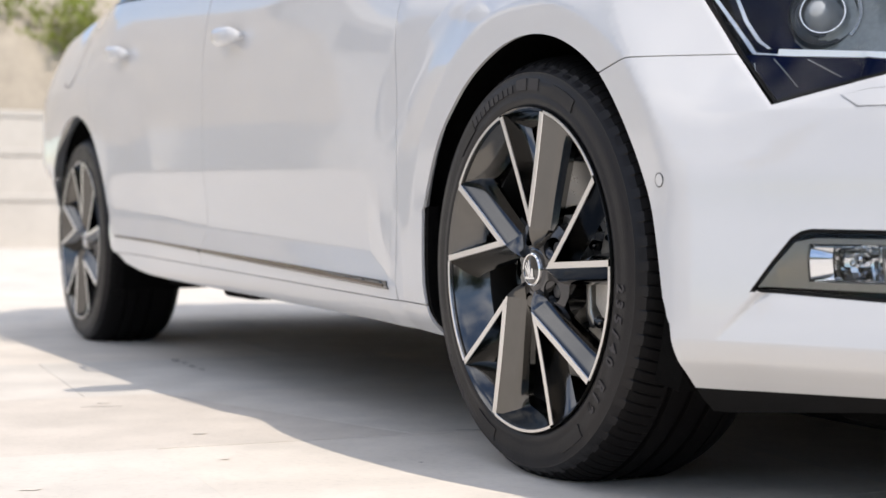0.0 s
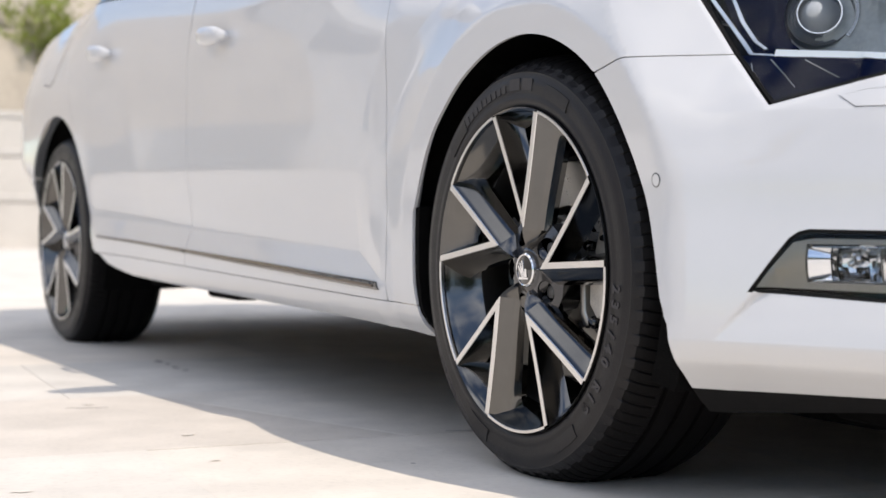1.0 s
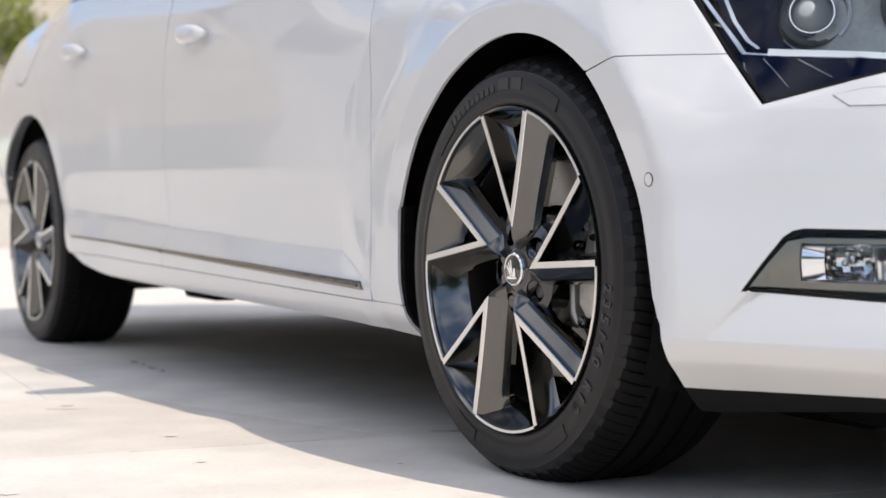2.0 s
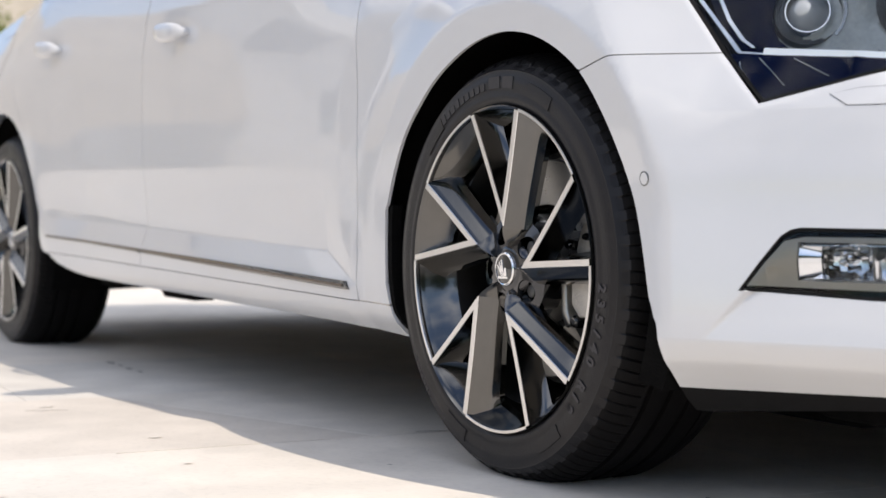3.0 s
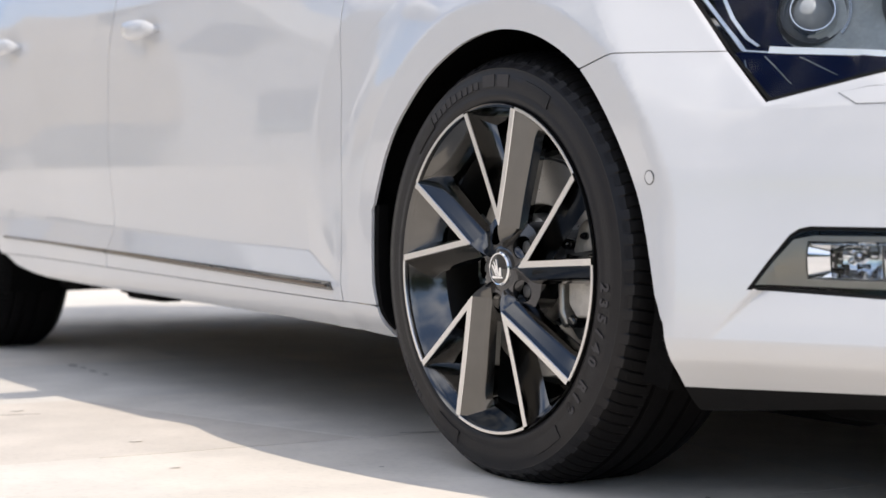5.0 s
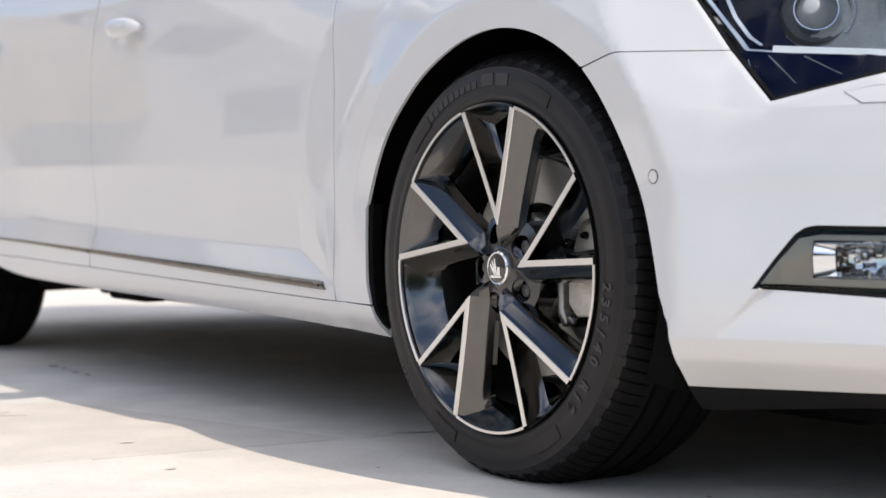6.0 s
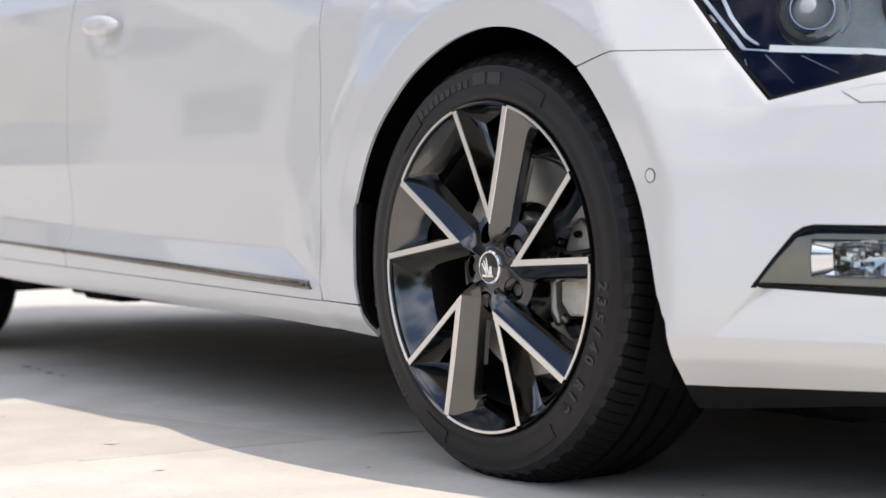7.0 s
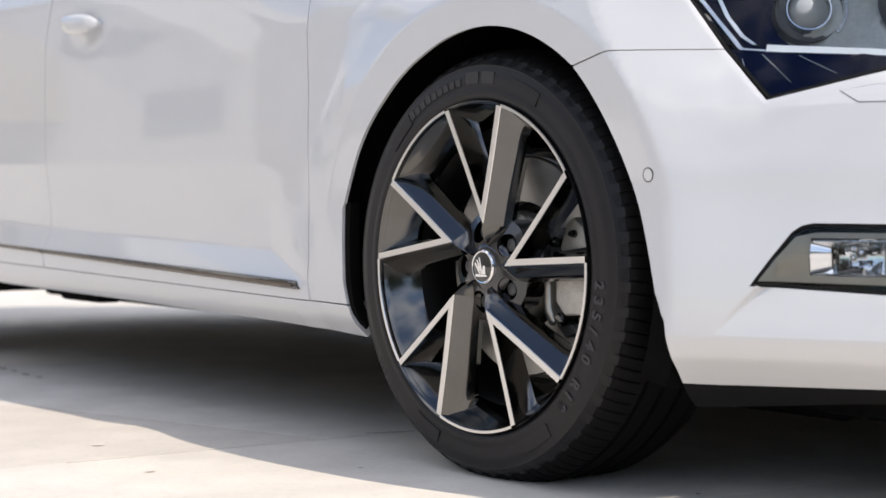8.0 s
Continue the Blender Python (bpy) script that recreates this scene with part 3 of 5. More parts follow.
    for x0, z0, x1, z1, w in ((-0.014, -0.0130, 0.013, -0.0130, 0.0040), (-0.001, -0.012, -0.015, 0.006, 0.0046), (0.000, -0.012, -0.0105, 0.011, 0.0046), (0.001, -0.012, -0.005, 0.0145, 0.0046), (0.006, -0.011, 0.006, 0.002, 0.0085)):
        d = Vector((x1 - x0, 0, z1 - z0))
        o = Vector((-d.z, 0, d.x)).normalized() * w / 2
        a, b = Vector((x0, 0.0038, z0)), Vector((x1, 0.0038, z1))
        top = [bm.verts.new(p) for p in (a - o, b - o * 0.6, b + o * 0.6, a + o)]
        low = [bm.verts.new(v.co + Vector((0, 0.003, 0))) for v in top]
        bm.faces.new(top)
        for i in range(4):
            bm.faces.new((top[i], low[i], low[(i + 1) % 4], top[(i + 1) % 4]))
    bmesh.ops.recalc_face_normals(bm, faces=bm.faces[:])
    part("cap_emblem", bm, CHROME, wheel, "plain bright bars on the cap")
    # brake
    bm = revolve([(0.100, 0.086), (0.168, 0.086), (0.170, 0.088), (0.170, 0.094), (0.160, 0.096), (0.160, 0.102), (0.170, 0.104), (0.170, 0.110), (0.100, 0.112)], 72)
    revolve([(0.030, 0.052), (0.078, 0.052), (0.084, 0.058), (0.086, 0.090)], 48, bm=bm)
    part("brake_disc", bm, IRON, wheel, "grey ventilated brake disc")
    def slab(outline, y0, y1, bevel):
        """An outline in the wheel's plane, y1 - y0 thick, with rounded edges."""
        m = bmesh.new()
        near = [m.verts.new((x, y0, z)) for x, z in outline]
        back = [m.verts.new((x, y1, z)) for x, z in outline]
        m.faces.new(near)
        m.faces.new(back[::-1])
        for k in range(len(near)):
            m.faces.new((near[k - 1], back[k - 1], back[k], near[k]))
        bmesh.ops.recalc_face_normals(m, faces=m.faces[:])
        bmesh.ops.bevel(m, geom=m.edges[:], offset=bevel, segments=2, affect="EDGES", profile=0.5)
        return m

    cal = part("brake_caliper", slab([(0.121, -0.008), (0.134, 0.004), (0.176, 0.006), (0.186, -0.030), (0.176, -0.066), (0.140, -0.068), (0.121, -0.048)], 0.046, 0.13, 0.004), CALIPER, wheel, "grey cast brake caliper", 40)
    part("caliper_bridge", slab([(0.120, 0.028), (0.134, 0.066), (0.150, 0.078), (0.170, 0.062), (0.186, 0.020), (0.150, 0.014)], 0.054, 0.125, 0.005), CALIPER, cal, "pale upper bridge of the caliper", 40)
    part("carrier", slab([(0.094, 0.010), (0.108, 0.010), (0.109, -0.060), (0.120, -0.078), (0.108, -0.086), (0.095, -0.066)], 0.046, 0.085, 0.004), IRON, cal, "grey upright caliper carrier", 40)
    part("carrier_plate", slab([(0.084, 0.060), (0.118, 0.060), (0.121, -0.072), (0.150, -0.092), (0.120, -0.104), (0.086, -0.072)], 0.066, 0.090, 0.004), CAST, cal, "dark caliper carrier", 40)
    for x, z, r in ((0.128, -0.074, 0.0105), (0.112, 0.040, 0.009), (0.154, 0.052, 0.006)):
        bm = revolve([(0.0, 0.044), (r * 0.6, 0.044), (r * 0.9, 0.047), (r, 0.052), (r, 0.085)], 20)
        bmesh.ops.transform(bm, matrix=Matrix.Translation((x, 0, z)), verts=bm.verts)
        part("guide_pin", bm, GLOSS_BLACK, cal, "black guide pin cap")
    bm = bmesh.new()
    rows = []
    for i in range(25):
        a = 140 + 290 * i / 24
        rows.append([bm.verts.new(polar(r, a) + Vector((0, y, 0))) for r, y in ((0.09, 0.135), (0.178, 0.130), (0.184, 0.118))])
    grid_faces(bm, rows)
    part("dust_shield", bm, CAST, wheel)
    return wheel


def block(bm, c):
    # c: eight corners, the last index running fastest
    v = [bm.verts.new(p) for p in c]
    for f in ((0, 1, 3, 2), (4, 6, 7, 5), (0, 4, 5, 1), (2, 3, 7, 6), (0, 2, 6, 4), (1, 5, 7, 3)):
        bm.faces.new([v[i] for i in f])


def thin_glass(name, tint=(1, 1, 1), base=1.28):
    m = bpy.data.materials.new(name)
    m.use_nodes = True
    nt = m.node_tree
    nt.nodes.remove(nt.nodes["Principled BSDF"])
    fr, tr, gl, mix = (nt.nodes.new("ShaderNode" + k) for k in ("Fresnel", "BsdfTransparent", "BsdfGlossy", "MixShader"))
    fr.inputs["IOR"].default_value = base
    tr.inputs["Color"].default_value = (*tint, 1)
    gl.inputs["Roughness"].default_value = 0.01
    nt.links.new(fr.outputs[0], mix.inputs[0])
    nt.links.new(tr.outputs[0], mix.inputs[1])
    nt.links.new(gl.outputs[0], mix.inputs[2])
    nt.links.new(mix.outputs[0], nt.nodes["Material Output"].inputs[0])
    return m


COVER = thin_glass("lamp_cover", (0.95, 0.96, 0.97), 1.34)
CUT = thin_glass("cut_glass", (0.97, 0.98, 0.99), 1.6)

# ---- the car ----
car = tagged(new("car"), "white family saloon with dark two-tone alloy wheels, parked on pale paving", "car")

U_NOSE, U_TAIL = 1.44, -4.58
ARCH = [(-75, 0.368), (-70, 0.365), (-54, 0.358), (-39, 0.352), (-24, 0.352), (-9, 0.356), (5, 0.361), (19, 0.363), (36, 0.3625), (44, 0.3588), (52, 0.3548), (60, 0.3528), (66, 0.3535), (72, 0.3568), (78, 0.3628), (84, 0.3712), (90, 0.3818), (95, 0.3932), (99, 0.4052)]


def arch_points(a0, a1, n):
    return [p for i in range(n + 1) for a in (a0 + (a1 - a0) * i / n,) for p in arc(0, ZC, spline(ARCH, a), a, a, 1)[:1]]


def gap_z(u):
    return 0.252 + 0.0205 * (-0.46 - u)


def sill_z(u):
    return spline([(-2.45, 0.31), (-2.36, 0.295), (-2.26, 0.262), (-2.03, 0.234), (-1.1, 0.217), (-0.58, 0.207), (-0.34, 0.195)], u)


def fender_top(u):
    return spline([(-0.45, 0.92), (0.0, 0.872), (0.2, 0.845), (0.33, 0.822), (0.55, 0.822), (0.86, 0.795), (1.44, 0.77)], u)


def samples(f, a, b, n):
    return [(a + (b - a) * i / n, f(a + (b - a) * i / n)) for i in range(n + 1)]


SEAM = [(0.250, -0.463), (0.279, -0.4715), (0.304, -0.4665), (0.43, -0.468), (0.58, -0.467), (0.68, -0.4635), (0.78, -0.459), (0.93, -0.450)]
G = 0.0009

fender_line = [(spline(SEAM, z) + G, z) for z in [0.253 + 0.033 * i for i in range(21)]]
front_fender = fender_line + samples(fender_top, -0.44, 0.270, 14) + [(0.3050, 0.7940), (0.3840, 0.6950), (0.4420, 0.6246), (0.292, 0.6276), (0.223, 0.6126)] + arch_points(37.2, -74.5, 44) \
    + [(-0.3605, 0.415), (-0.3615, 0.384), (-0.362, 0.288), (-0.3525, 0.2515)]
front_door = samples(lambda u: gap_z(u) + G, -1.6035, -0.466, 20) + [(spline(SEAM, z) - G, z) for z in [0.256 + 0.033 * i for i in range(20)]] \
    + samples(belt_z, -0.455, -1.55, 16) + [(-1.59, 0.77), (-1.591, 0.635), (-1.596, 0.504), (-1.594, 0.38), (-1.606, 0.316)]
rear_door = [(-1.606 - 2 * G, 0.316), (-1.594 - 2 * G, 0.38), (-1.596 - 2 * G, 0.504), (-1.591 - 2 * G, 0.635), (-1.59 - 2 * G, 0.77), (-1.555 - 2 * G, belt_z(-1.55))] \
    + samples(belt_z, -1.60, -2.80, 14) + [(-2.76, 0.90), (-2.71, 0.78), (-2.64, 0.705), (-2.545, 0.60), (-2.475, 0.485), (-2.425, 0.40), (-2.375, gap_z(-2.37) + G)] + samples(lambda u: gap_z(u) + G, -2.36, -1.6075, 14)
rear_quarter = [(-2.80 - G, belt_z(-2.8)), (-2.76 - 2 * G, 0.90), (-2.71 - 2 * G, 0.78), (-2.64 - 2 * G, 0.705 - G), (-2.545 - G, 0.60 - 2 * G), (-2.475 - 2 * G, 0.485), (-2.425 - 2 * G, 0.40), (-2.375 - 2 * G, 0.300), (-2.40, 0.302), (-2.44, 0.36), (-2.464, 0.42)] \
    + arc(WB, ZC, 0.383, 73, -62.5, 30) + [(-3.19, 0.50), (U_TAIL, 0.56), (U_TAIL, 0.98), (-4.0, 1.0)] + samples(belt_z, -3.9, -2.86, 10)
rear_bumper = [(-3.19, 0.4993)] + arc(WB, ZC, 0.383, -62.65, -105, 10) + [(-3.26, 0.22), (-3.6, 0.25), (U_TAIL, 0.27), (U_TAIL, 0.556)]
sill = samples(sill_z, -2.40, -0.34, 30) + [(-0.350, 0.2475)] + samples(lambda u: gap_z(u) - G, -0.36, -2.37, 26)
fog_hole = [(0.5065, 0.3150), (0.5335, 0.3525), (0.5585, 0.3845), (0.5705, 0.3925), (0.5845, 0.3955), (0.8025, 0.3935), (0.8225, 0.3865), (0.8225, 0.3125), (0.8025, 0.3045), (0.6735, 0.3070)]
front_bumper = [(0.225, 0.6106), (0.293, 0.6258), (0.4435, 0.6230), (0.5130, 0.5525), (0.6610, 0.5860), (0.8850, 0.6270), (0.9350, 0.7820), (U_NOSE, 0.766), (U_NOSE, 0.185), (0.672, 0.185), (0.455, 0.1805), (0.4005, 0.181), (0.401, 0.225)] + arch_points(98, 38.3, 24)

# lines along which the doors and the bumper are folded
blade_creases = ((-0.53, trim_z(-0.53), -1.53, trim_z(-1.53), 0.003), (-0.61, 0.338, -1.61, 0.3685, 0.003), (-0.465, 0.281, -0.615, 0.34, 0.003))
bumper_creases = ((0.3, 0.250, 0.6, 0.250, 0.003), (0.3, 0.312, 0.6, 0.312, 0.003), (0.458, 0.250, 0.558, 0.355, 0.0042), (0.3, 0.546, 0.6, 0.546, 0.003),
                  (0.442, 0.6175, 0.509, 0.5515, 0.004))
wing_creases = ((0.304, 0.787, 0.442, 0.6195, 0.004),)
for mirror in (False, True):
    st = 0.05 if mirror else 0.026
    fender = panel("front_fender", [front_fender], PAINT, car, "glossy white front wing over the wheel", st if mirror else 0.008, depth=0.006, mirror=mirror, zstep=0.018 if mirror else 0.007, creases=() if mirror else wing_creases)
    door_f = panel("front_door", [front_door], PAINT, car, "glossy white front door", st, mirror=mirror, zstep=0.018 if mirror else 0.006, creases=() if mirror else blade_creases)
    door_r = panel("rear_door", [rear_door], PAINT, car, "glossy white rear door", st, mirror=mirror, zstep=0.018 if mirror else 0.007, creases=() if mirror else blade_creases[:2])
    quarter = panel("rear_quarter", [rear_quarter], PAINT, car, "white rear quarter panel", max(st, 0.03), depth=0.004, mirror=mirror)
    panel("rear_bumper", [rear_bumper], PAINT, car, "white rear bumper", max(st, 0.03), depth=0.004, mirror=mirror)
    panel("sill", [sill], PAINT, car, "white side sill", st, depth=0.05, mirror=mirror)
    bumper = panel("front_bumper", [front_bumper, fog_hole], PAINT, car, "white front bumper with a ledge under the fog lamp", st if mirror else 0.009, depth=0.005, mirror=mirror, zstep=0.018 if mirror else 0.006, creases=() if mirror else bumper_creases)

    # trim strip along the foot of the doors
    for a, b, owner in ((-0.489, -1.602, door_f), (-1.610, -2.345, door_r)):
        tip = 0.012 if owner is door_f else 0.001
        half = lambda u: spline([(-2.35, 0.0020), (-1.60, 0.0040), (-1.1, 0.0060), (-0.48, 0.0072)], u)
        low = [(a, trim_z(a) - 0.0065)] + samples(lambda u: trim_z(u) - half(u), a - tip, b, 14)
        high = samples(lambda u: trim_z(u) + half(u), b, a - tip, 14)
        strip = panel("trim_strip", [low + high], GLOSS_BLACK, owner, "slim black trim strip", 0.04, depth=0.004, out=0.003, mirror=mirror)
        low = samples(lambda u: trim_z(u) - 0.42 * half(u), a - tip - 0.012, b + 0.004, 14)
        high = samples(lambda u: trim_z(u) + 0.15 * half(u), b + 0.004, a - tip - 0.012, 14)
        panel("trim_inlay", [low + high], INLAY, owner, "dim metallic inlay", 0.04, depth=0.002, out=0.0042, mirror=mirror)

    # plastic edge of the liner behind the wheel, deflector before it
    panel("arch_edge", [[(-0.357, 0.421), (-0.359, 0.38), (-0.359, 0.288), (-0.349, 0.241), (-0.335, 0.205), (-0.325, 0.21), (-0.338, 0.25), (-0.345, 0.30), (-0.345, 0.40), (-0.342, 0.423)]], LINER, car, "black plastic wheel arch edge", 0.03, depth=0.02, out=-0.004, mirror=mirror)
    panel("air_deflector", [[(0.397, 0.180), (0.455, 0.1795), (0.672, 0.184), (U_NOSE, 0.184), (U_NOSE, 0.168), (0.80, 0.168), (0.62, 0.158), (0.52, 0.149), (0.43, 0.142), (0.402, 0.143)]], BLACK, car, "dark plastic lip under the bumper", 0.04, depth=0.02, out=-0.003, mirror=mirror)

    # fog lamp
    inset = [(0.5125, 0.3185), (0.5355, 0.3515), (0.5600, 0.3825), (0.5725, 0.3897), (0.5855, 0.3915), (0.8025, 0.3895), (0.8185, 0.3830), (0.8185, 0.3165), (0.7995, 0.3095), (0.6735, 0.3120)]
    fog = panel("fog_lamp", [fog_hole, inset], BLACK, car, "trapezoid fog lamp with a black frame", 0.03, depth=0.014, out=-0.002, mirror=mirror)
    well = [(0.5795, 0.3280), (0.5790, 0.3405), (0.5790, 0.3525), (0.5795, 0.3645), (0.5805, 0.3780), (0.7725, 0.3770), (0.7775, 0.3525), (0.7725, 0.3270)]
    panel("bezel", [[(0.5155, 0.3215), (0.5370, 0.3505), (0.5625, 0.3795), (0.5885, 0.3845), (0.8165, 0.3835), (0.8165, 0.3190), (0.6735, 0.3185)], well], BEZEL, fog, "grey-brown inner bezel", 0.02, depth=0.006, out=-0.0065, mirror=mirror)
    bm = bmesh.new()
    rows = []
    for i in range(25):
        s = -1 + i / 12
        u = 0.674 + 0.100 * s
        deep = 0.013 + 0.012 * (1 - abs(s) ** 2.2)
        row = []
        for j in range(9):
            t = -1 + j / 4
            z = 0.352 + 0.031 * t
            p = Vector(body(u, z)) - body_normal(u, z) * (deep + 0.015 * (1 - t * t))
            if mirror:
                p.y = 2 * YC - p.y
            row.append(bm.verts.new(p))
        rows.append(row)
    grid_faces(bm, rows)
    part("reflector", bm, CHROME, fog, "bright fog lamp reflector")
    # a bright cheek, a stepped round lens and a capped bulb lie in it
    bm = bmesh.new()
    rows = []
    for i in range(7):
        u = 0.5775 + 0.027 * i / 6
        row = []
        for j in range(9):
            t = -1 + j / 4
            z = 0.3525 + 0.0262 * t
            p = Vector(body(u, z)) - body_normal(u, z) * (0.017 + 0.011 * i / 6 + 0.0022 * (t + 0.3) ** 2)
            if mirror:
                p.y = 2 * YC - p.y
            row.append(bm.verts.new(p))
        rows.append(row)
    grid_faces(bm, rows, flip=mirror)
    part("reflector_cheek", bm, CHROME, fog, "bright cheek of the reflector")
    def in_lamp(u, z, deep):
        p = Vector(body(u, z)) - body_normal(u, z) * deep
        return Vector((p.x, 2 * YC - p.y, p.z)) if mirror else p

    # a cut-glass lens: a bulging shell of flat facets
    bm = bmesh.new()
    frng = random.Random(7)
    rows = []
    for i in range(8):
        s = i / 7
        row = []
        for j in range(7):
            t = -1 + j / 3
            bow = (1 - (2 * s - 1) ** 2) * (1 - 0.7 * t * t)
            jig = frng.uniform(-1, 1) if 0 < i < 7 and 0 < j < 6 else 0
            row.append(bm.verts.new(in_lamp(0.6050 + 0.058 * s, 0.3520 + 0.0225 * t, 0.024 - 0.010 * bow + 0.0035 * jig)))
        rows.append(row)
    grid_faces(bm, rows, flip=mirror)
    back = bmesh.ops.extrude_face_region(bm, geom=bm.faces[:])["geom"]
    shift = body_normal(0.64, 0.352) * 0.006
    for g in back:
        if isinstance(g, bmesh.types.BMVert):
            g.co -= Vector((shift.x, -shift.y, shift.z)) if mirror else shift
    bmesh.ops.recalc_face_normals(bm, faces=bm.faces[:])
    part("cut_lens", bm, CUT, fog, "clear cut-glass lens", 5)
    for bu, bz, br, long, mt, lb in ((0.640, 0.355, 0.0085, 0.020, CHROME, "bright bulb cap"), (0.6300, 0.346, 0.0050, 0.012, CHROME, "bright bulb stem"), (0.7020, 0.346, 0.0125, 0.030, CHROME, "bright bulb cap")):
        nrm = body_normal(bu, bz)
        m = Matrix.Translation(Vector(body(bu, bz)) - nrm * 0.029) @ nrm.to_track_quat("-Y", "Z").to_matrix().to_4x4()
        if mirror:
            m = Matrix.Translation((0, 2 * YC, 0)) @ Matrix.Diagonal((1, -1, 1, 1)) @ m
        bm = revolve([(0.0, -br), (br * 0.5, -br * 0.9), (br * 0.87, -br * 0.5), (br, 0.0), (br, long * 0.6), (br * 0.7, long)], 20)
        bmesh.ops.transform(bm, matrix=m, verts=bm.verts)
        bmesh.ops.recalc_face_normals(bm, faces=bm.faces[:])
        part("bulb", bm, mt, fog, lb, 40)
    # the upright post beside the lens, in two steps
    for z0, z1, u0, u1, deep in ((0.352, 0.3755, 0.6640, 0.6725, 0.018), (0.3290, 0.3515, 0.6680, 0.6800, 0.021)):
        bm = bmesh.new()
        rows = [[bm.verts.new(in_lamp(u0 + (u1 - u0) * s, z0 + (z1 - z0) * j / 4, deep + 0.004 * abs(2 * s - 1) ** 2 + (0.012 if s in (0, 1) else 0))) for s in (0, 0.04, 0.3, 0.5, 0.7, 0.96, 1)] for j in range(5)]
        grid_faces(bm, rows, flip=not mirror)
        part("lens_post", bm, SATIN, fog, "satin post beside the lens")
    for z0, z1 in ((0.3265, 0.3285), (0.3745, 0.3760)):
        bm = bmesh.new()
        rows = [[bm.verts.new(in_lamp(0.582 + 0.19 * i / 16, z, d)) for z, d in ((z0, 0.026), (z0 + 0.0005, 0.0175), (z1 - 0.0005, 0.0175), (z1, 0.026))] for i in range(17)]
        grid_faces(bm, rows)
        part("lens_rail", bm, SATIN, fog, "thin bright rail of the lens")
    panel("cover_glass", [inset], COVER, fog, "clear cover", 0.03, depth=0.001, out=-0.0045, mirror=mirror)

    # headlamp
    lamp_line = [(0.3080, 0.7920), (0.3875, 0.6935), (0.4475, 0.6225), (0.5145, 0.5565), (0.6610, 0.5900), (0.8650, 0.6290), (0.9050, 0.7270), (0.8650, 0.7720), (0.5550, 0.8050), (0.3850, 0.8120)]
    lamp_in = [(0.3140, 0.7905), (0.3908, 0.6940), (0.4500, 0.6240), (0.5160, 0.5598), (0.6610, 0.5930), (0.8630, 0.6315), (0.8980, 0.7270), (0.8650, 0.7650), (0.5550, 0.7970), (0.3950, 0.8030)]
    lamp = panel("headlight", [lamp_line, lamp_in], BLACK, car, "angular headlamp with a pale light strip", 0.03, depth=0.045, out=-0.0025, mirror=mirror)
    panel("lower_blade", [[(0.4510, 0.6245), (0.5162, 0.5603), (0.6610, 0.5936), (0.8630, 0.6320), (0.8650, 0.6370), (0.6620, 0.6085), (0.4990, 0.6215), (0.4630, 0.6250)]], LAMP_DARK, lamp, "dark lower lamp blade, blue of mirrored sky in its colour", 0.02, depth=0.03, out=-0.006, mirror=mirror)
    for a, b in (((0.4660, 0.6130), (0.4725, 0.6010)), ((0.4930, 0.6170), (0.5380, 0.5780)), ((0.5400, 0.6140), (0.5950, 0.5880))):
        panel("blade_rib", [[a, b, (b[0] + 0.0010, b[1] + 0.0004), (a[0] + 0.0017, a[1] + 0.0005)]], LAMP_GREY, lamp, "", 0.03, depth=0.002, out=-0.0052, mirror=mirror)
    panel("light_strip", [[(0.4975, 0.6215), (0.6620, 0.6085), (0.8650, 0.6350), (0.8650, 0.6430), (0.6620, 0.6165), (0.4975, 0.6305)]], DRL, lamp, "pale light guide strip", 0.03, depth=0.012, out=-0.006, mirror=mirror)
    panel("light_strip", [[(0.3420, 0.7570), (0.4570, 0.6290), (0.4625, 0.6248), (0.4975, 0.6220), (0.4975, 0.6240), (0.4640, 0.6278), (0.3480, 0.7570)]], SATIN, lamp, "silver edge strip", 0.03, depth=0.02, out=-0.007, mirror=mirror)
    tray = [(0.3350, 0.7870), (0.4050, 0.6970), (0.4600, 0.6300), (0.4975, 0.6250), (0.6620, 0.6100), (0.8630, 0.6360), (0.8950, 0.7170), (0.8650, 0.7620), (0.5550, 0.7950)]
    panel("lamp_tray", [tray], LAMP_DARK, lamp, "dark lamp housing", 0.04, depth=0.004, out=-0.042, mirror=mirror)
    panel("inner_reflector", [[(0.505, 0.632), (0.66, 0.616), (0.862, 0.640), (0.89, 0.71), (0.86, 0.755), (0.505, 0.785)]], LAMP_SHROUD, lamp, "grey inner reflector", 0.04, depth=0.004, out=-0.034, mirror=mirror)
    panel("inner_fin", [[(0.408, 0.715), (0.413, 0.715), (0.436, 0.676), (0.4585, 0.6500), (0.4765, 0.6380), (0.4715, 0.6375), (0.4530, 0.6490), (0.4300, 0.6760)]], SATIN, lamp, "bright curved inner fin", 0.03, depth=0.006, out=-0.020, mirror=mirror)
    for (pu, pz, rr) in ((0.5470, 0.6790, 0.0255), (0.7050, 0.6850, 0.0300)):
        base, nrm = Vector(body(pu, pz)), (body_normal(pu, pz) + Vector((0.5, 0, 0))).normalized()
        m = Matrix.Translation(base - nrm * 0.012) @ nrm.to_track_quat("-Y", "Z").to_matrix().to_4x4()
        if mirror:
            m = Matrix.Translation((0, 2 * YC, 0)) @ Matrix.Diagonal((1, -1, 1, 1)) @ m
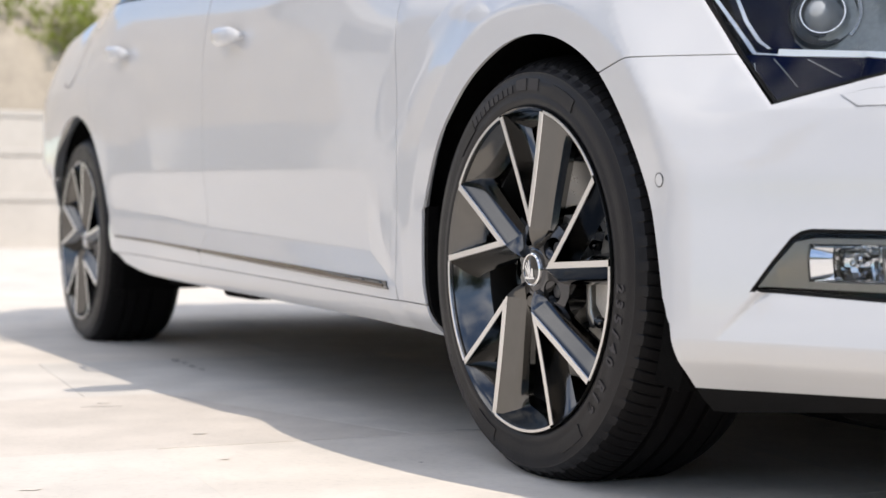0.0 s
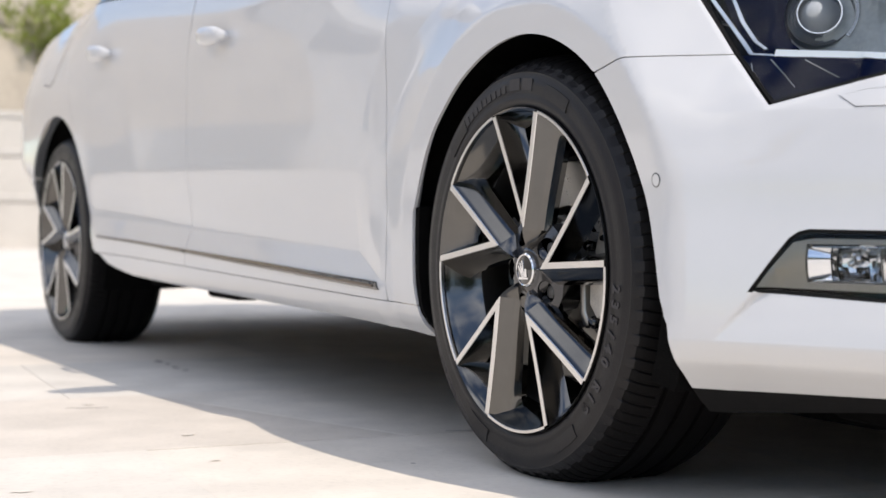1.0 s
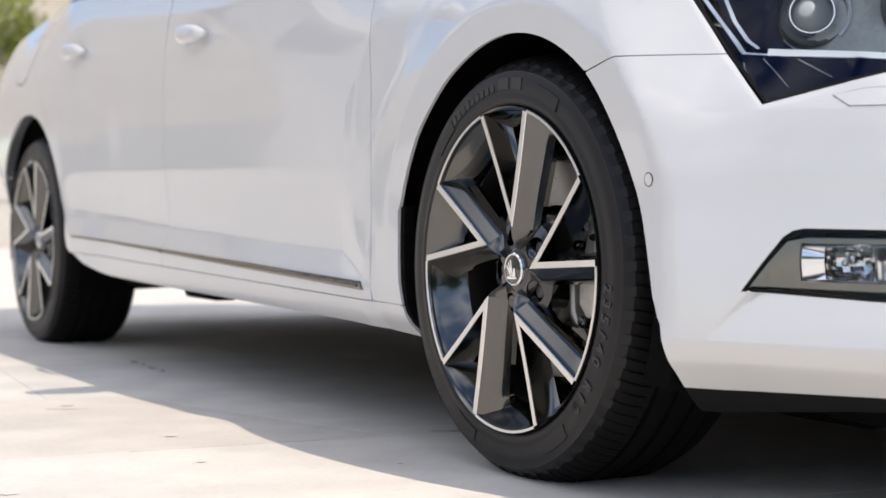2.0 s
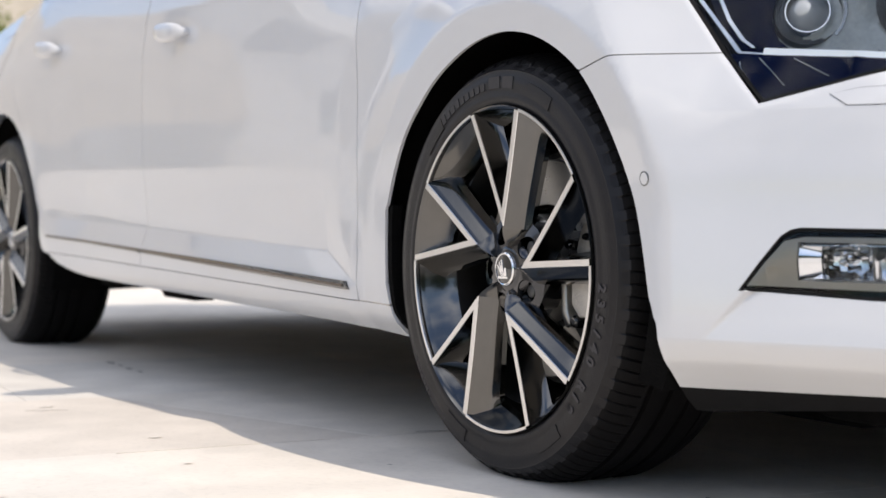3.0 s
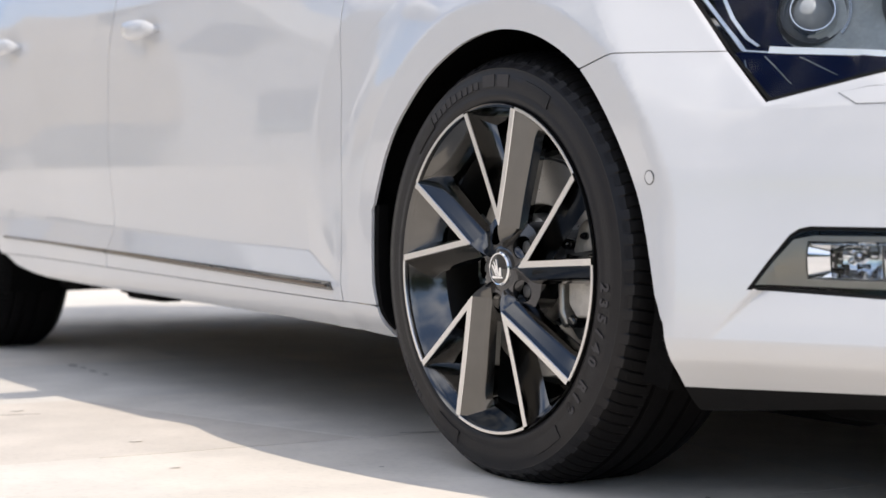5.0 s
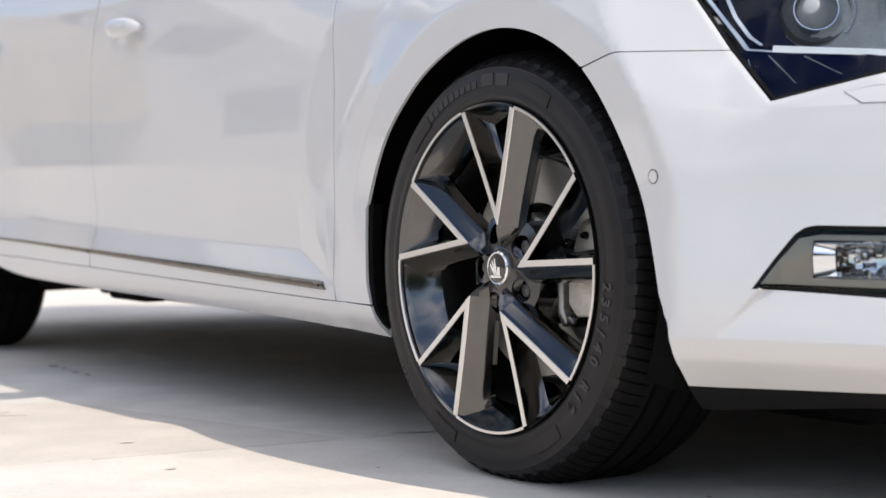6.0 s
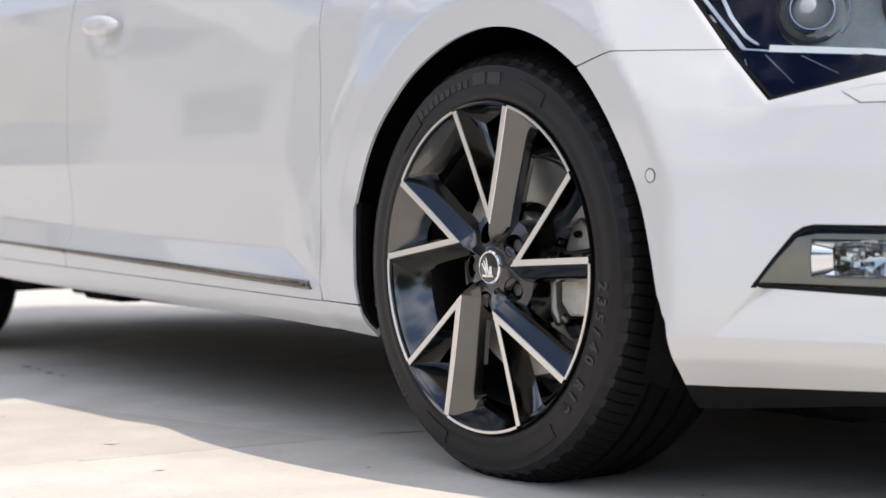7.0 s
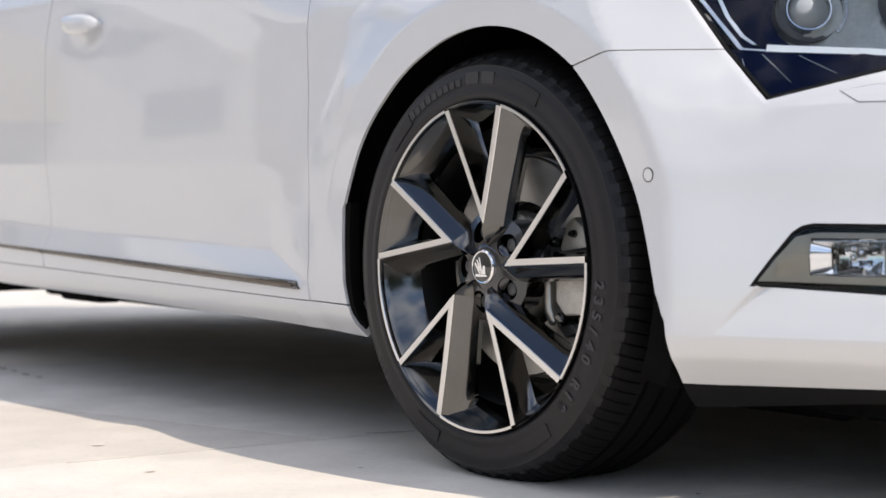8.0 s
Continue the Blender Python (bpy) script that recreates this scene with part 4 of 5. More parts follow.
        for nm, prof, mt, lb in (("projector_ring", [(rr * 1.19, 0.05), (rr * 1.18, 0.009), (rr * 1.14, 0.003), (rr * 1.09, 0.003), (rr * 1.06, 0.009), (rr * 1.05, 0.02)], CHROME, "thin bright projector ring"),
                                 ("projector_lens", [(0, -0.010), (rr * 0.2, -0.0095), (rr * 0.4, -0.0075), (rr * 0.6, -0.004), (rr * 0.8, 0.002), (rr * 0.95, 0.009), (rr * 1.05, 0.018)], LENS_DARK, "smooth round projector lens"),
                                 ("projector_shroud", [(rr * 1.16, 0.024), (rr * 1.30, 0.023), (rr * 1.31, 0.019), (rr * 1.46, 0.018), (rr * 1.47, 0.014), (rr * 1.64, 0.012), (rr * 1.72, 0.008), (rr * 1.76, 0.03)], LAMP_STEP, "dark stepped lamp shroud")):
            bm = revolve(prof, 48)
            bmesh.ops.transform(bm, matrix=m, verts=bm.verts)
            part(nm, bm, mt, lamp, lb)
        # pale ribbed arc round the inner side of the lens
        bm = bmesh.new()
        for k in range(22):
            a = math.radians(-40 + 100 * k / 21)
            da = math.radians(1.9)
            block(bm, [Vector((rr * r * math.cos(a + e), y, rr * r * math.sin(a + e))) for r in (1.80, 1.97) for e in (-da, da) for y in (0.004, 0.016)])
        bmesh.ops.transform(bm, matrix=m, verts=bm.verts)
        part("ribbed_arc", bm, LAMP_GREY, lamp, "pale ribbed arc beside the lens")
    # a small window of the inner reflector and a bracket beside the lens
    panel("lamp_window", [[(0.634, 0.702), (0.662, 0.700), (0.668, 0.726), (0.638, 0.730)]], SATIN, lamp, "small bright reflector window", 0.02, depth=0.006, out=-0.026, mirror=mirror)
    panel("lens_bracket", [[(0.487, 0.775), (0.500, 0.775), (0.508, 0.735), (0.512, 0.700), (0.508, 0.700), (0.498, 0.735)]], CHROME, lamp, "bright bracket beside the lens", 0.03, depth=0.010, out=-0.022, mirror=mirror)
    panel("lower_bracket", [[(0.480, 0.655), (0.492, 0.668), (0.505, 0.650), (0.520, 0.636), (0.500, 0.634)]], LAMP_DARK, lamp, "dark bracket under the lens", 0.03, depth=0.010, out=-0.018, mirror=mirror)
    panel("cover_glass", [lamp_in], COVER, lamp, "clear lamp cover", 0.03, depth=0.001, out=-0.0035, mirror=mirror)

    # washer flap in the bumper
    flap = [(0.6070, 0.5610), (0.6310, 0.5465), (0.7340, 0.5460), (0.7540, 0.5720), (0.6440, 0.5675)]
    gapl = [(0.6060, 0.5612), (0.6304, 0.5457), (0.7350, 0.5452), (0.7555, 0.5728), (0.6440, 0.5683)]
    # a black sheet under the flap paints the shade of its gap
    panel("washer_gap_shade", [gapl], BLACK, bumper, "", 0.03, depth=0.002, out=0.0004, mirror=mirror)
    panel("washer_flap", [flap], PAINT, bumper, "white washer flap", 0.03, depth=0.001, out=0.0010, mirror=mirror)

    # parking sensor
    base, nrm = Vector(body(0.366, 0.458)), body_normal(0.366, 0.458)
    m = Matrix.Translation(base) @ nrm.to_track_quat("-Y", "Z").to_matrix().to_4x4()
    if mirror:
        m = Matrix.Translation((0, 2 * YC, 0)) @ Matrix.Diagonal((1, -1, 1, 1)) @ m
    bm = revolve([(0.0, -0.0010), (0.0080, -0.0010), (0.0084, -0.0006), (0.0084, 0.001)], 32)
    revolve([(0.0084, 0.001), (0.0085, -0.0007), (0.0098, -0.0007), (0.0102, 0.0015)], 32, bm=bm, mat=1)
    bmesh.ops.transform(bm, matrix=m, verts=bm.verts)
    part("parking_sensor", bm, (PAINT, CAST), bumper, "round white parking sensor")

    # door handles
    for owner, hu, hz in ((door_f, -1.290, 0.812), (door_r, -2.265, 0.857)):
        bm = bmesh.new()
        rows = []
        for i in range(15):
            s = i / 14
            u = hu - 0.165 * s
            z = hz + 0.012 * s
            e = math.sin(math.pi * s) ** 0.32 if 0 < i < 14 else 0
            b, nn = Vector(body(u, z)), body_normal(u, z)
            c = b + nn * (0.004 + 0.030 * e)
            hz2 = 0.004 + 0.0205 * e * (1 - 0.25 * s)
            ring = []
            for k in range(12):
                a = 2 * math.pi * k / 12
                ring.append(bm.verts.new(c + nn * (0.008 * math.cos(a)) + Vector((0, 0, hz2 * math.sin(a)))))
            rows.append(ring + [ring[0]])
        grid_faces(bm, rows)
        bm.faces.new(rows[0][:-1])
        bm.faces.new(rows[-1][:-1][::-1])
        if mirror:
            for v in bm.verts:
                v.co.y = 2 * YC - v.co.y
        bmesh.ops.recalc_face_normals(bm, faces=bm.faces[:])
        part("door_handle", bm, PAINT, owner, "white pull handle", 50)
    # fuel flap
    if not mirror:
        fl = [(-3.02, 0.955), (-2.90, 0.965), (-2.87, 0.93), (-2.895, 0.83), (-2.94, 0.81), (-3.02, 0.82), (-3.045, 0.85)]
        # an enlarged black sheet draws the gap's shade round the flap
        panel("flap_gap_shade", [[(-2.9575 + (u + 2.9575) * 1.05, 0.887 + (z - 0.887) * 1.05) for u, z in fl]], BLACK, quarter, "", 0.04, depth=0.002, out=0.0004)
        panel("fuel_flap", [fl], PAINT, quarter, "white fuel flap", 0.04, depth=0.001, out=0.0012)

    # side glass and its frame, up to the roof's edge
    def roof_edge(x):
        return (spline([(-3.5, 0.22), (-3.0, 0.26), (-2.4, 0.285), (-1.4, 0.28), (-0.95, 0.25), (-0.6, 0.19), (-0.30, 0.13)], x),
                spline([(-3.5, 1.035), (-3.0, 1.17), (-2.4, 1.325), (-1.9, 1.395), (-1.4, 1.405), (-0.95, 1.35), (-0.6, 1.15), (-0.30, 0.955)], x))

    def side_point(x, t):
        a = Vector(body(x, belt_z(x)))
        y, z = roof_edge(x)
        p = a.lerp(Vector((x, y, z)), t)
        p.y -= 0.018 * math.sin(math.pi * t)
        if mirror:
            p.y = 2 * YC - p.y
        return p
    for nm, a, b, t0, t1, mt, lb in (("side_frame", -0.45, -3.45, 0.86, 1.0, GLOSS_BLACK, "black window frame"), ("side_window", -0.62, -1.58, 0.03, 0.86, WINDOW, "dark front side window"),
                                     ("side_window", -1.66, -2.62, 0.03, 0.86, WINDOW, "dark rear side window"), ("pillar", -1.58, -1.66, 0.0, 0.86, GLOSS_BLACK, "black door pillar"),
                                     ("pillar", -0.45, -0.62, 0.0, 0.86, PAINT, "white windscreen pillar"), ("pillar", -2.62, -3.45, 0.0, 0.86, PAINT, "white rear pillar")):
        bm = bmesh.new()
        n = max(2, int(abs(b - a) / 0.08))
        rows = [[bm.verts.new(side_point(a + (b - a) * i / n, t0 + (t1 - t0) * j / 6)) for j in range(7)] for i in range(n + 1)]
        grid_faces(bm, rows, flip=not mirror)
        ext = bmesh.ops.extrude_edge_only(bm, edges=[e for e in bm.edges if len(e.link_faces) == 1])["geom"]
        for g in ext:
            if isinstance(g, bmesh.types.BMVert):
                g.co.y += -0.02 if mirror else 0.02
        part(nm, bm, mt, car, lb)
    # door mirror
    bm = bmesh.new()
    rows = []
    for i in range(11):
        t = i / 10
        y = 0.055 - 0.214 * t
        hh = 0.052 * math.sin(math.pi * (0.16 + 0.80 * t)) ** 0.5
        ww = 0.075 * math.sin(math.pi * (0.2 + 0.74 * t)) ** 0.6
        ring = [bm.verts.new((-0.834 + 0.02 * t + ww * math.cos(a) * (1 if math.cos(a) > 0 else 0.45), y if not mirror else 2 * YC - y, 0.985 + hh * math.sin(a))) for a in [2 * math.pi * k / 16 for k in range(16)]]
        rows.append(ring + [ring[0]])
    grid_faces(bm, rows)
    bm.faces.new(rows[0][:-1])
    bm.faces.new(rows[-1][:-1])
    bmesh.ops.recalc_face_normals(bm, faces=bm.faces[:])
    part("door_mirror", bm, PAINT, car, "white door mirror housing", 50)


def crown(name, xs, edge, rise, mt, label):
    """A sheet from one side of the car to the other, raised in the middle."""
    bm = bmesh.new()
    rows = []
    for x in xs:
        y, z, xx = edge(x)
        row = []
        for j in range(25):
            s = -1 + 2 * j / 24
            row.append(bm.verts.new((xx + (x - xx) * (1 - s * s), YC + s * (YC - y), z + rise * (1 - abs(s) ** 2.4))))
        rows.append(row)
    grid_faces(bm, rows)
    bmesh.ops.recalc_face_normals(bm, faces=bm.faces[:])
    if sum(f.normal.z for f in bm.faces) < 0:
        bmesh.ops.reverse_faces(bm, faces=bm.faces[:])
    ext = bmesh.ops.extrude_edge_only(bm, edges=[e for e in bm.edges if len(e.link_faces) == 1])["geom"]
    for g in ext:
        if isinstance(g, bmesh.types.BMVert):
            g.co.z -= 0.02
    part(name, bm, mt, car, label)


def span(a, b, n):
    return [a + (b - a) * i / n for i in range(n + 1)]


def bonnet_edge(u):
    x, y, z = body(u, fender_top(u) + 0.004)
    return y + 0.001, z, x


roof = lambda x: (roof_edge(x)[0], roof_edge(x)[1], x)
bm = bmesh.new()
rows = []
for u in span(-0.45, 1.40, 44):
    y, z, x = bonnet_edge(u)
    row = []
    for j in range(21):
        s = -1 + 2 * j / 20
        row.append(bm.verts.new((x, YC + s * (YC - y), z + 0.085 * (1 - abs(s) ** 2.6) * (1 - smooth(0.5, 1.4, u) * 0.6))))
    rows.append(row)
grid_faces(bm, rows)
bmesh.ops.recalc_face_normals(bm, faces=bm.faces[:])
if sum(f.normal.z for f in bm.faces) < 0:
    bmesh.ops.reverse_faces(bm, faces=bm.faces[:])
part("bonnet", bm, PAINT, car, "white bonnet")
crown("windscreen", span(-0.30, -0.95, 10), roof, 0.05, WINDOW, "dark windscreen")
crown("roof", span(-0.95, -2.45, 16), roof, 0.055, PAINT, "white roof")
crown("rear_window", span(-2.45, -3.45, 12), roof, 0.05, WINDOW, "dark rear window")
crown("boot_lid", span(-3.40, -3.86, 8), lambda x: (spline([(-3.9, 0.44), (-3.7, 0.27), (-3.4, 0.17)], x), 1.0, x), 0.045, PAINT, "white boot lid")
for i in range(9):
    y = YC - 0.50 + 0.125 * i
    bm = bmesh.new()
    box(bm, 0.84 - 0.10 * abs(y - YC), y - 0.006, 0.47, 0.905 - 0.10 * abs(y - YC), y + 0.006, 0.69, 0.003)
    part("grille_slat", bm, GLOSS_BLACK, car, "black grille slat" if i == 0 else "")

# underside, arches
# the engine and bumper boxes are added out of sight to block light
for nm, lb, (x0, y0, z0, x1, z1, cham) in (
        ("underbody", "dark underbody tray", (-2.35, 0.30, 0.170, -0.45, 0.26, 0.015)),
        ("floor_pan", "dark floor pan", (-2.35, 0.10, 0.215, -0.45, 0.28, 0.01)), ("engine_light_block", "dark box added under the engine to block light", (-0.45, 0.34, 0.105, 0.42, 0.27, 0.02)),
        ("bumper_light_block", "dark box added under the bumper to block light", (0.42, 0.34, 0.112, 0.78, 0.25, 0.02)), ("rear_floor", "dark rear floor", (-3.55, 0.42, 0.24, -2.35, 0.34, 0.02)),
        ("bumper_sun_block", "dark box added inside the bumper to stop leaking sunlight", (0.42, 0.24, 0.13, 0.655, 0.60, 0.02)), ("engine_bay_sun_block", "dark box added inside the nose to stop leaking sunlight", (-0.36, 0.36, 0.27, 0.80, 0.66, 0.05))):
    bm = bmesh.new()
    box(bm, x0, y0, z0, x1, 2 * YC - y0, z1, cham)
    part(nm, bm, LINER, car, lb)
# unseen low slab, added to keep far-side light from under the car
bm = bmesh.new()
box(bm, -1.35, 0.80, 0.105, 0.42, 1.70, 0.20, 0.02)
part("far_side_light_block", bm, LINER, car, "dark unseen slab added to block light from the far side")
for x0, y0, z0, x1, y1, z1 in ((-2.40, 0.14, 0.190, -2.20, 0.30, 0.225), (-1.80, 0.11, 0.188, -1.58, 0.18, 0.225)):
    bm = bmesh.new()
    box(bm, x0, y0, z0, x1, y1, z1, 0.012)
    part("jacking_bracket", bm, LINER, car, "dark bracket under the sill")
bm = revolve([(0.0, -0.09), (0.05, -0.085), (0.06, -0.05), (0.06, 0.35), (0.05, 0.39), (0.0, 0.40)], 20)
bmesh.ops.transform(bm, matrix=Matrix.Translation((-2.95, 1.2, 0.25)) @ pose(0, 0, 0, 0, 0, 90), verts=bm.verts)
part("silencer", bm, CAST, car, "grey exhaust silencer")
for cx in (0.0, WB):
    for mirror in (False, True):
        bm = bmesh.new()
        rows = []
        for i in range(33):
            a = -102 + 214 * i / 32
            rows.append([bm.verts.new(polar(r, a) + Vector((0, y, 0))) for r, y in ((0.3665 if cx == 0.0 else 0.385, 0.003), (0.400, 0.020), (0.405, 0.16), (0.395, 0.33), (0.20, 0.34), (0.02, 0.34))])
        grid_faces(bm, rows)
        for v in bm.verts:
            v.co = Vector((v.co.x + cx, v.co.y, max(0.15, v.co.z + ZC)))
            if mirror:
                v.co.y = 2 * YC - v.co.y
        part("arch_liner", bm, LINER, car, "black felt wheel arch liner")

front_wheel = build_wheel(car)
front_wheel.matrix_basis = pose(0, 0, ZC)
for m in (pose(WB, -0.007, ZC - 0.010), pose(0, 2 * YC, ZC, 0, 0, 180), pose(WB, 2 * YC, ZC - 0.010, 0, 0, 180)):
    other = copy_thing(front_wheel, m)
    # the other wheels came to rest at another angle
    for ob in other.children:
        if ob.name.split(".")[0] in ("spoke", "hub_plate", "lug_bolt", "cap_emblem", "sidewall_bar", "sidewall_letter", "sidewall_pad"):
            ob.matrix_basis = pose(0, 0, 0, 0, -6, 0) @ ob.matrix_basis

# ---- ground ----
bm = bmesh.new()
xs = [-220, -60, -30, -16, -8, -4, -2, 0, 2, 4, 8, 16, 40, 160]
ys = [-160, -60, -25, -12, -6, -3, -1.5, 0, 1.5, 3, 6, 12, 30, 80, 200]
rows = [[bm.verts.new((x, y, -0.005)) for y in ys] for x in xs]
grid_faces(bm, rows, flip=True)
bmesh.ops.recalc_face_normals(bm, faces=bm.faces[:])
if bm.faces[:][0].normal.z < 0:
    bmesh.ops.reverse_faces(bm, faces=bm.faces[:])
ground = tagged(link("ground", bm, STONE), "pale stone plaza ground reaching the horizon", "ground", kind="structure")
# the plaza falls slightly towards the car's tail
ground.matrix_basis = pose(0, 0, 0.006, 0, -0.2, 0)

# terraces and earth bank behind the car
for i, (x, z0, z1) in enumerate(((-15.6, -0.25, 0.565), (-16.5, 0.4, 1.11), (-17.4, 0.9, 1.62))):
    bm = bmesh.new()
    box(bm, x - 1.2, -0.6, z0, x, 18, z1 - 0.085, 0.01)
    box(bm, x - 1.25, -0.62, z1 - 0.08, x + 0.018, 18.02, z1, 0.012, mat=1)
    tagged(link("terrace_wall", bm, (TERRACE, TERRACE_TOP)), "low white rendered terrace wall with pale coping", "wall", "terrace walls", "structure")
bm = bmesh.new()
rows = []
for i in range(60):
    y = -20 + 42 * i / 59
    row = []
    for j in range(22):
        t = j / 21
        x = -18.3 - 5.0 * t - 0.5 * noise.noise(Vector((y * 0.5, t * 4, 0)))
        z = 1.4 + 4.2 * t ** 0.6 + 0.35 * noise.noise(Vector((y * 0.7, t * 5, 3)))
        row.append(bm.verts.new((x, y, z)))
    rows.append(row)
grid_faces(bm, rows)
bmesh.ops.recalc_face_normals(bm, faces=bm.faces[:])
if sum(f.normal.x for f in bm.faces) < 0:
    bmesh.ops.reverse_faces(bm, faces=bm.faces[:])
tagged(link("earth_bank", bm, EARTH, smooth_angle=60), "dry beige earth bank above the terraces", "bank", kind="structure")


def shrub(x, y, z, w, h, seed, leaves=2600):
    rng = random.Random(seed)
    top = tagged(new("shrub"), "green olive-like shrub with gaps between its leaves", "shrub")
    top.location = (x, y, z)
    bm = bmesh.new()
    tips = []
    for k in range(9):
        p = Vector((0, 0, -0.3))
        d = Vector((rng.uniform(-0.5, 0.5), rng.uniform(-0.9, 0.9), 1)).normalized()
        r = 0.035
        prev = None
        for s in range(7):
            ring = [bm.verts.new(p + Vector((r * math.cos(a), r * math.sin(a), 0))) for a in (0, 1.26, 2.51, 3.77, 5.03)]
            if prev:
                for i in range(5):
                    bm.faces.new((prev[i], prev[(i + 1) % 5], ring[(i + 1) % 5], ring[i]))
            prev = ring
            d = (d + Vector((rng.uniform(-0.35, 0.35), rng.uniform(-0.35, 0.35), 0.1))).normalized()
            p = p + d * h / 6.5
            r *= 0.74
            if s > 1:
                tips.append(p.copy())
    part("trunk", bm, BARK, top, "thin brown branching stems")
    bm = bmesh.new()
    clumps = [rng.choice(tips) + Vector((rng.uniform(-0.3, 0.3), rng.uniform(-0.4, 0.4), rng.uniform(-0.2, 0.3))) * w * 0.5 for _ in range(46)]
    for _ in range(leaves):
        c = rng.choice(clumps)
        p = c + Vector([rng.gauss(0, 0.13) * w for _ in range(3)])
        m = Matrix.Translation(p) @ Euler([rng.uniform(0, 6.3) for _ in range(3)]).to_matrix().to_4x4()
        l, b = rng.uniform(0.06, 0.10), rng.uniform(0.016, 0.028)
        vs = [bm.verts.new(m @ Vector(q)) for q in ((-l, 0, 0), (0, -b, 0.006), (l, 0, 0), (0, b, 0.006))]
        bm.faces.new(vs)
    part("crown", bm, LEAF, top, "small green leaves")
    return top


shrub(-18.7, 3.55, 2.28, 0.9, 1.15, 3, 1150)

# building and wall across the plaza, seen mirrored in the paint
building = tagged(new("building"), "white rendered building with a sloping roof edge and dark windows", "building")
FRONT = -7.5
shape = [(-34, -0.25), (-13.3, -0.25), (-13.3, 2.10), (-19.5, 5.50), (-27, 5.6), (-34, 4.2)]
bm = bmesh.new()
near = [bm.verts.new((x, FRONT, z)) for x, z in shape]
rear = [bm.verts.new((x, FRONT - 6.5, z)) for x, z in shape]
bm.faces.new(near)
bm.faces.new(rear[::-1])
for i in range(6):
    bm.faces.new((near[i], rear[i], rear[(i + 1) % 6], near[(i + 1) % 6]))
bmesh.ops.recalc_face_normals(bm, faces=bm.faces[:])
part("wall", bm, RENDERED, building, "white rendered wall")
for (xa, za), (xb, zb) in zip(shape[2:], shape[3:]):
    bm = bmesh.new()
    pts = [(xa, FRONT + 0.35, za), (xb, FRONT + 0.35, zb), (xb, FRONT - 6.8, zb), (xa, FRONT - 6.8, za)]
    lo = [bm.verts.new((x, y, z + 0.004)) for x, y, z in pts]
    hi = [bm.verts.new((x, y, z + 0.20)) for x, y, z in pts]
    bm.faces.new(lo)
    bm.faces.new(hi)
    for i in range(4):
        bm.faces.new((lo[i], lo[(i + 1) % 4], hi[(i + 1) % 4], hi[i]))
    bmesh.ops.recalc_face_normals(bm, faces=bm.faces[:])
    part("roof", bm, COPING, building, "pale sloping roof edge")
for x0, x1, z0, z1 in ((-15.9, -13.95, 0.80, 1.72),):
    bm = bmesh.new()
    box(bm, x0 - 0.06, FRONT, z0 - 0.06, x1 + 0.06, FRONT + 0.04, z1 + 0.06, 0.005)
    win = part("window", bm, COPING, building, "dark window in the white wall")
    mid = (x0 + x1) / 2
    for a, b in ((x0, mid - 0.02), (mid + 0.02, x1)):
        bm = bmesh.new()
        box(bm, a, FRONT + 0.042, z0, b, FRONT + 0.05, z1)
        part("pane", bm, FACADE_GLASS, win)
# a raking window under the roof's slope
win = None
for grow, y0, y1, mt in ((1.06, FRONT, FRONT + 0.04, COPING), (1.0, FRONT + 0.042, FRONT + 0.05, FACADE_GLASS)):
    bm = bmesh.new()
    ring = [(-17.2 + (x + 17.2) * grow, 3.1 + (z - 3.1) * grow) for x, z in ((-18.85, 3.03), (-17.98, 3.80), (-15.45, 2.92), (-16.67, 2.63))]
    lo = [bm.verts.new((x, y0, z)) for x, z in ring]
    hi = [bm.verts.new((x, y1, z)) for x, z in ring]
    bm.faces.new(hi)
    bm.faces.new(lo)
    for i in range(4):
        bm.faces.new((lo[i], lo[(i + 1) % 4], hi[(i + 1) % 4], hi[i]))
    bmesh.ops.recalc_face_normals(bm, faces=bm.faces[:])
    if win is None:
        win = part("window", bm, mt, building, "dark raking window under the roof")
    else:
        part("pane", bm, mt, win)
# wall out of view, its height added to block low sky
bm = bmesh.new()
box(bm, -13.28, -7.75, -0.25, 0.5, -7.5, 3.30, 0.01)
box(bm, -13.27, -7.78, 3.305, 0.53, -7.47, 3.37, 0.01, mat=1)
tagged(link("low_sky_wall", bm, (WALL_STONE, COPING)), "tall unseen grey-beige wall with pale coping, blocking low sky", "wall", kind="structure")
# plain unseen walls beyond the car and ahead of it, added to block horizon light
for x0, y0, x1, y1 in ((-15.0, 12.0, 18.0, 12.25), (17.9, -16.0, 18.15, 11.9)):
    bm = bmesh.new()
    box(bm, x0, y0, -0.25, x1, y1, 3.4, 0.01)
    tagged(link("horizon_block_wall", bm, WALL_STONE), "plain unseen grey-beige wall added to block light from the horizon", "wall", "plaza walls", "structure")

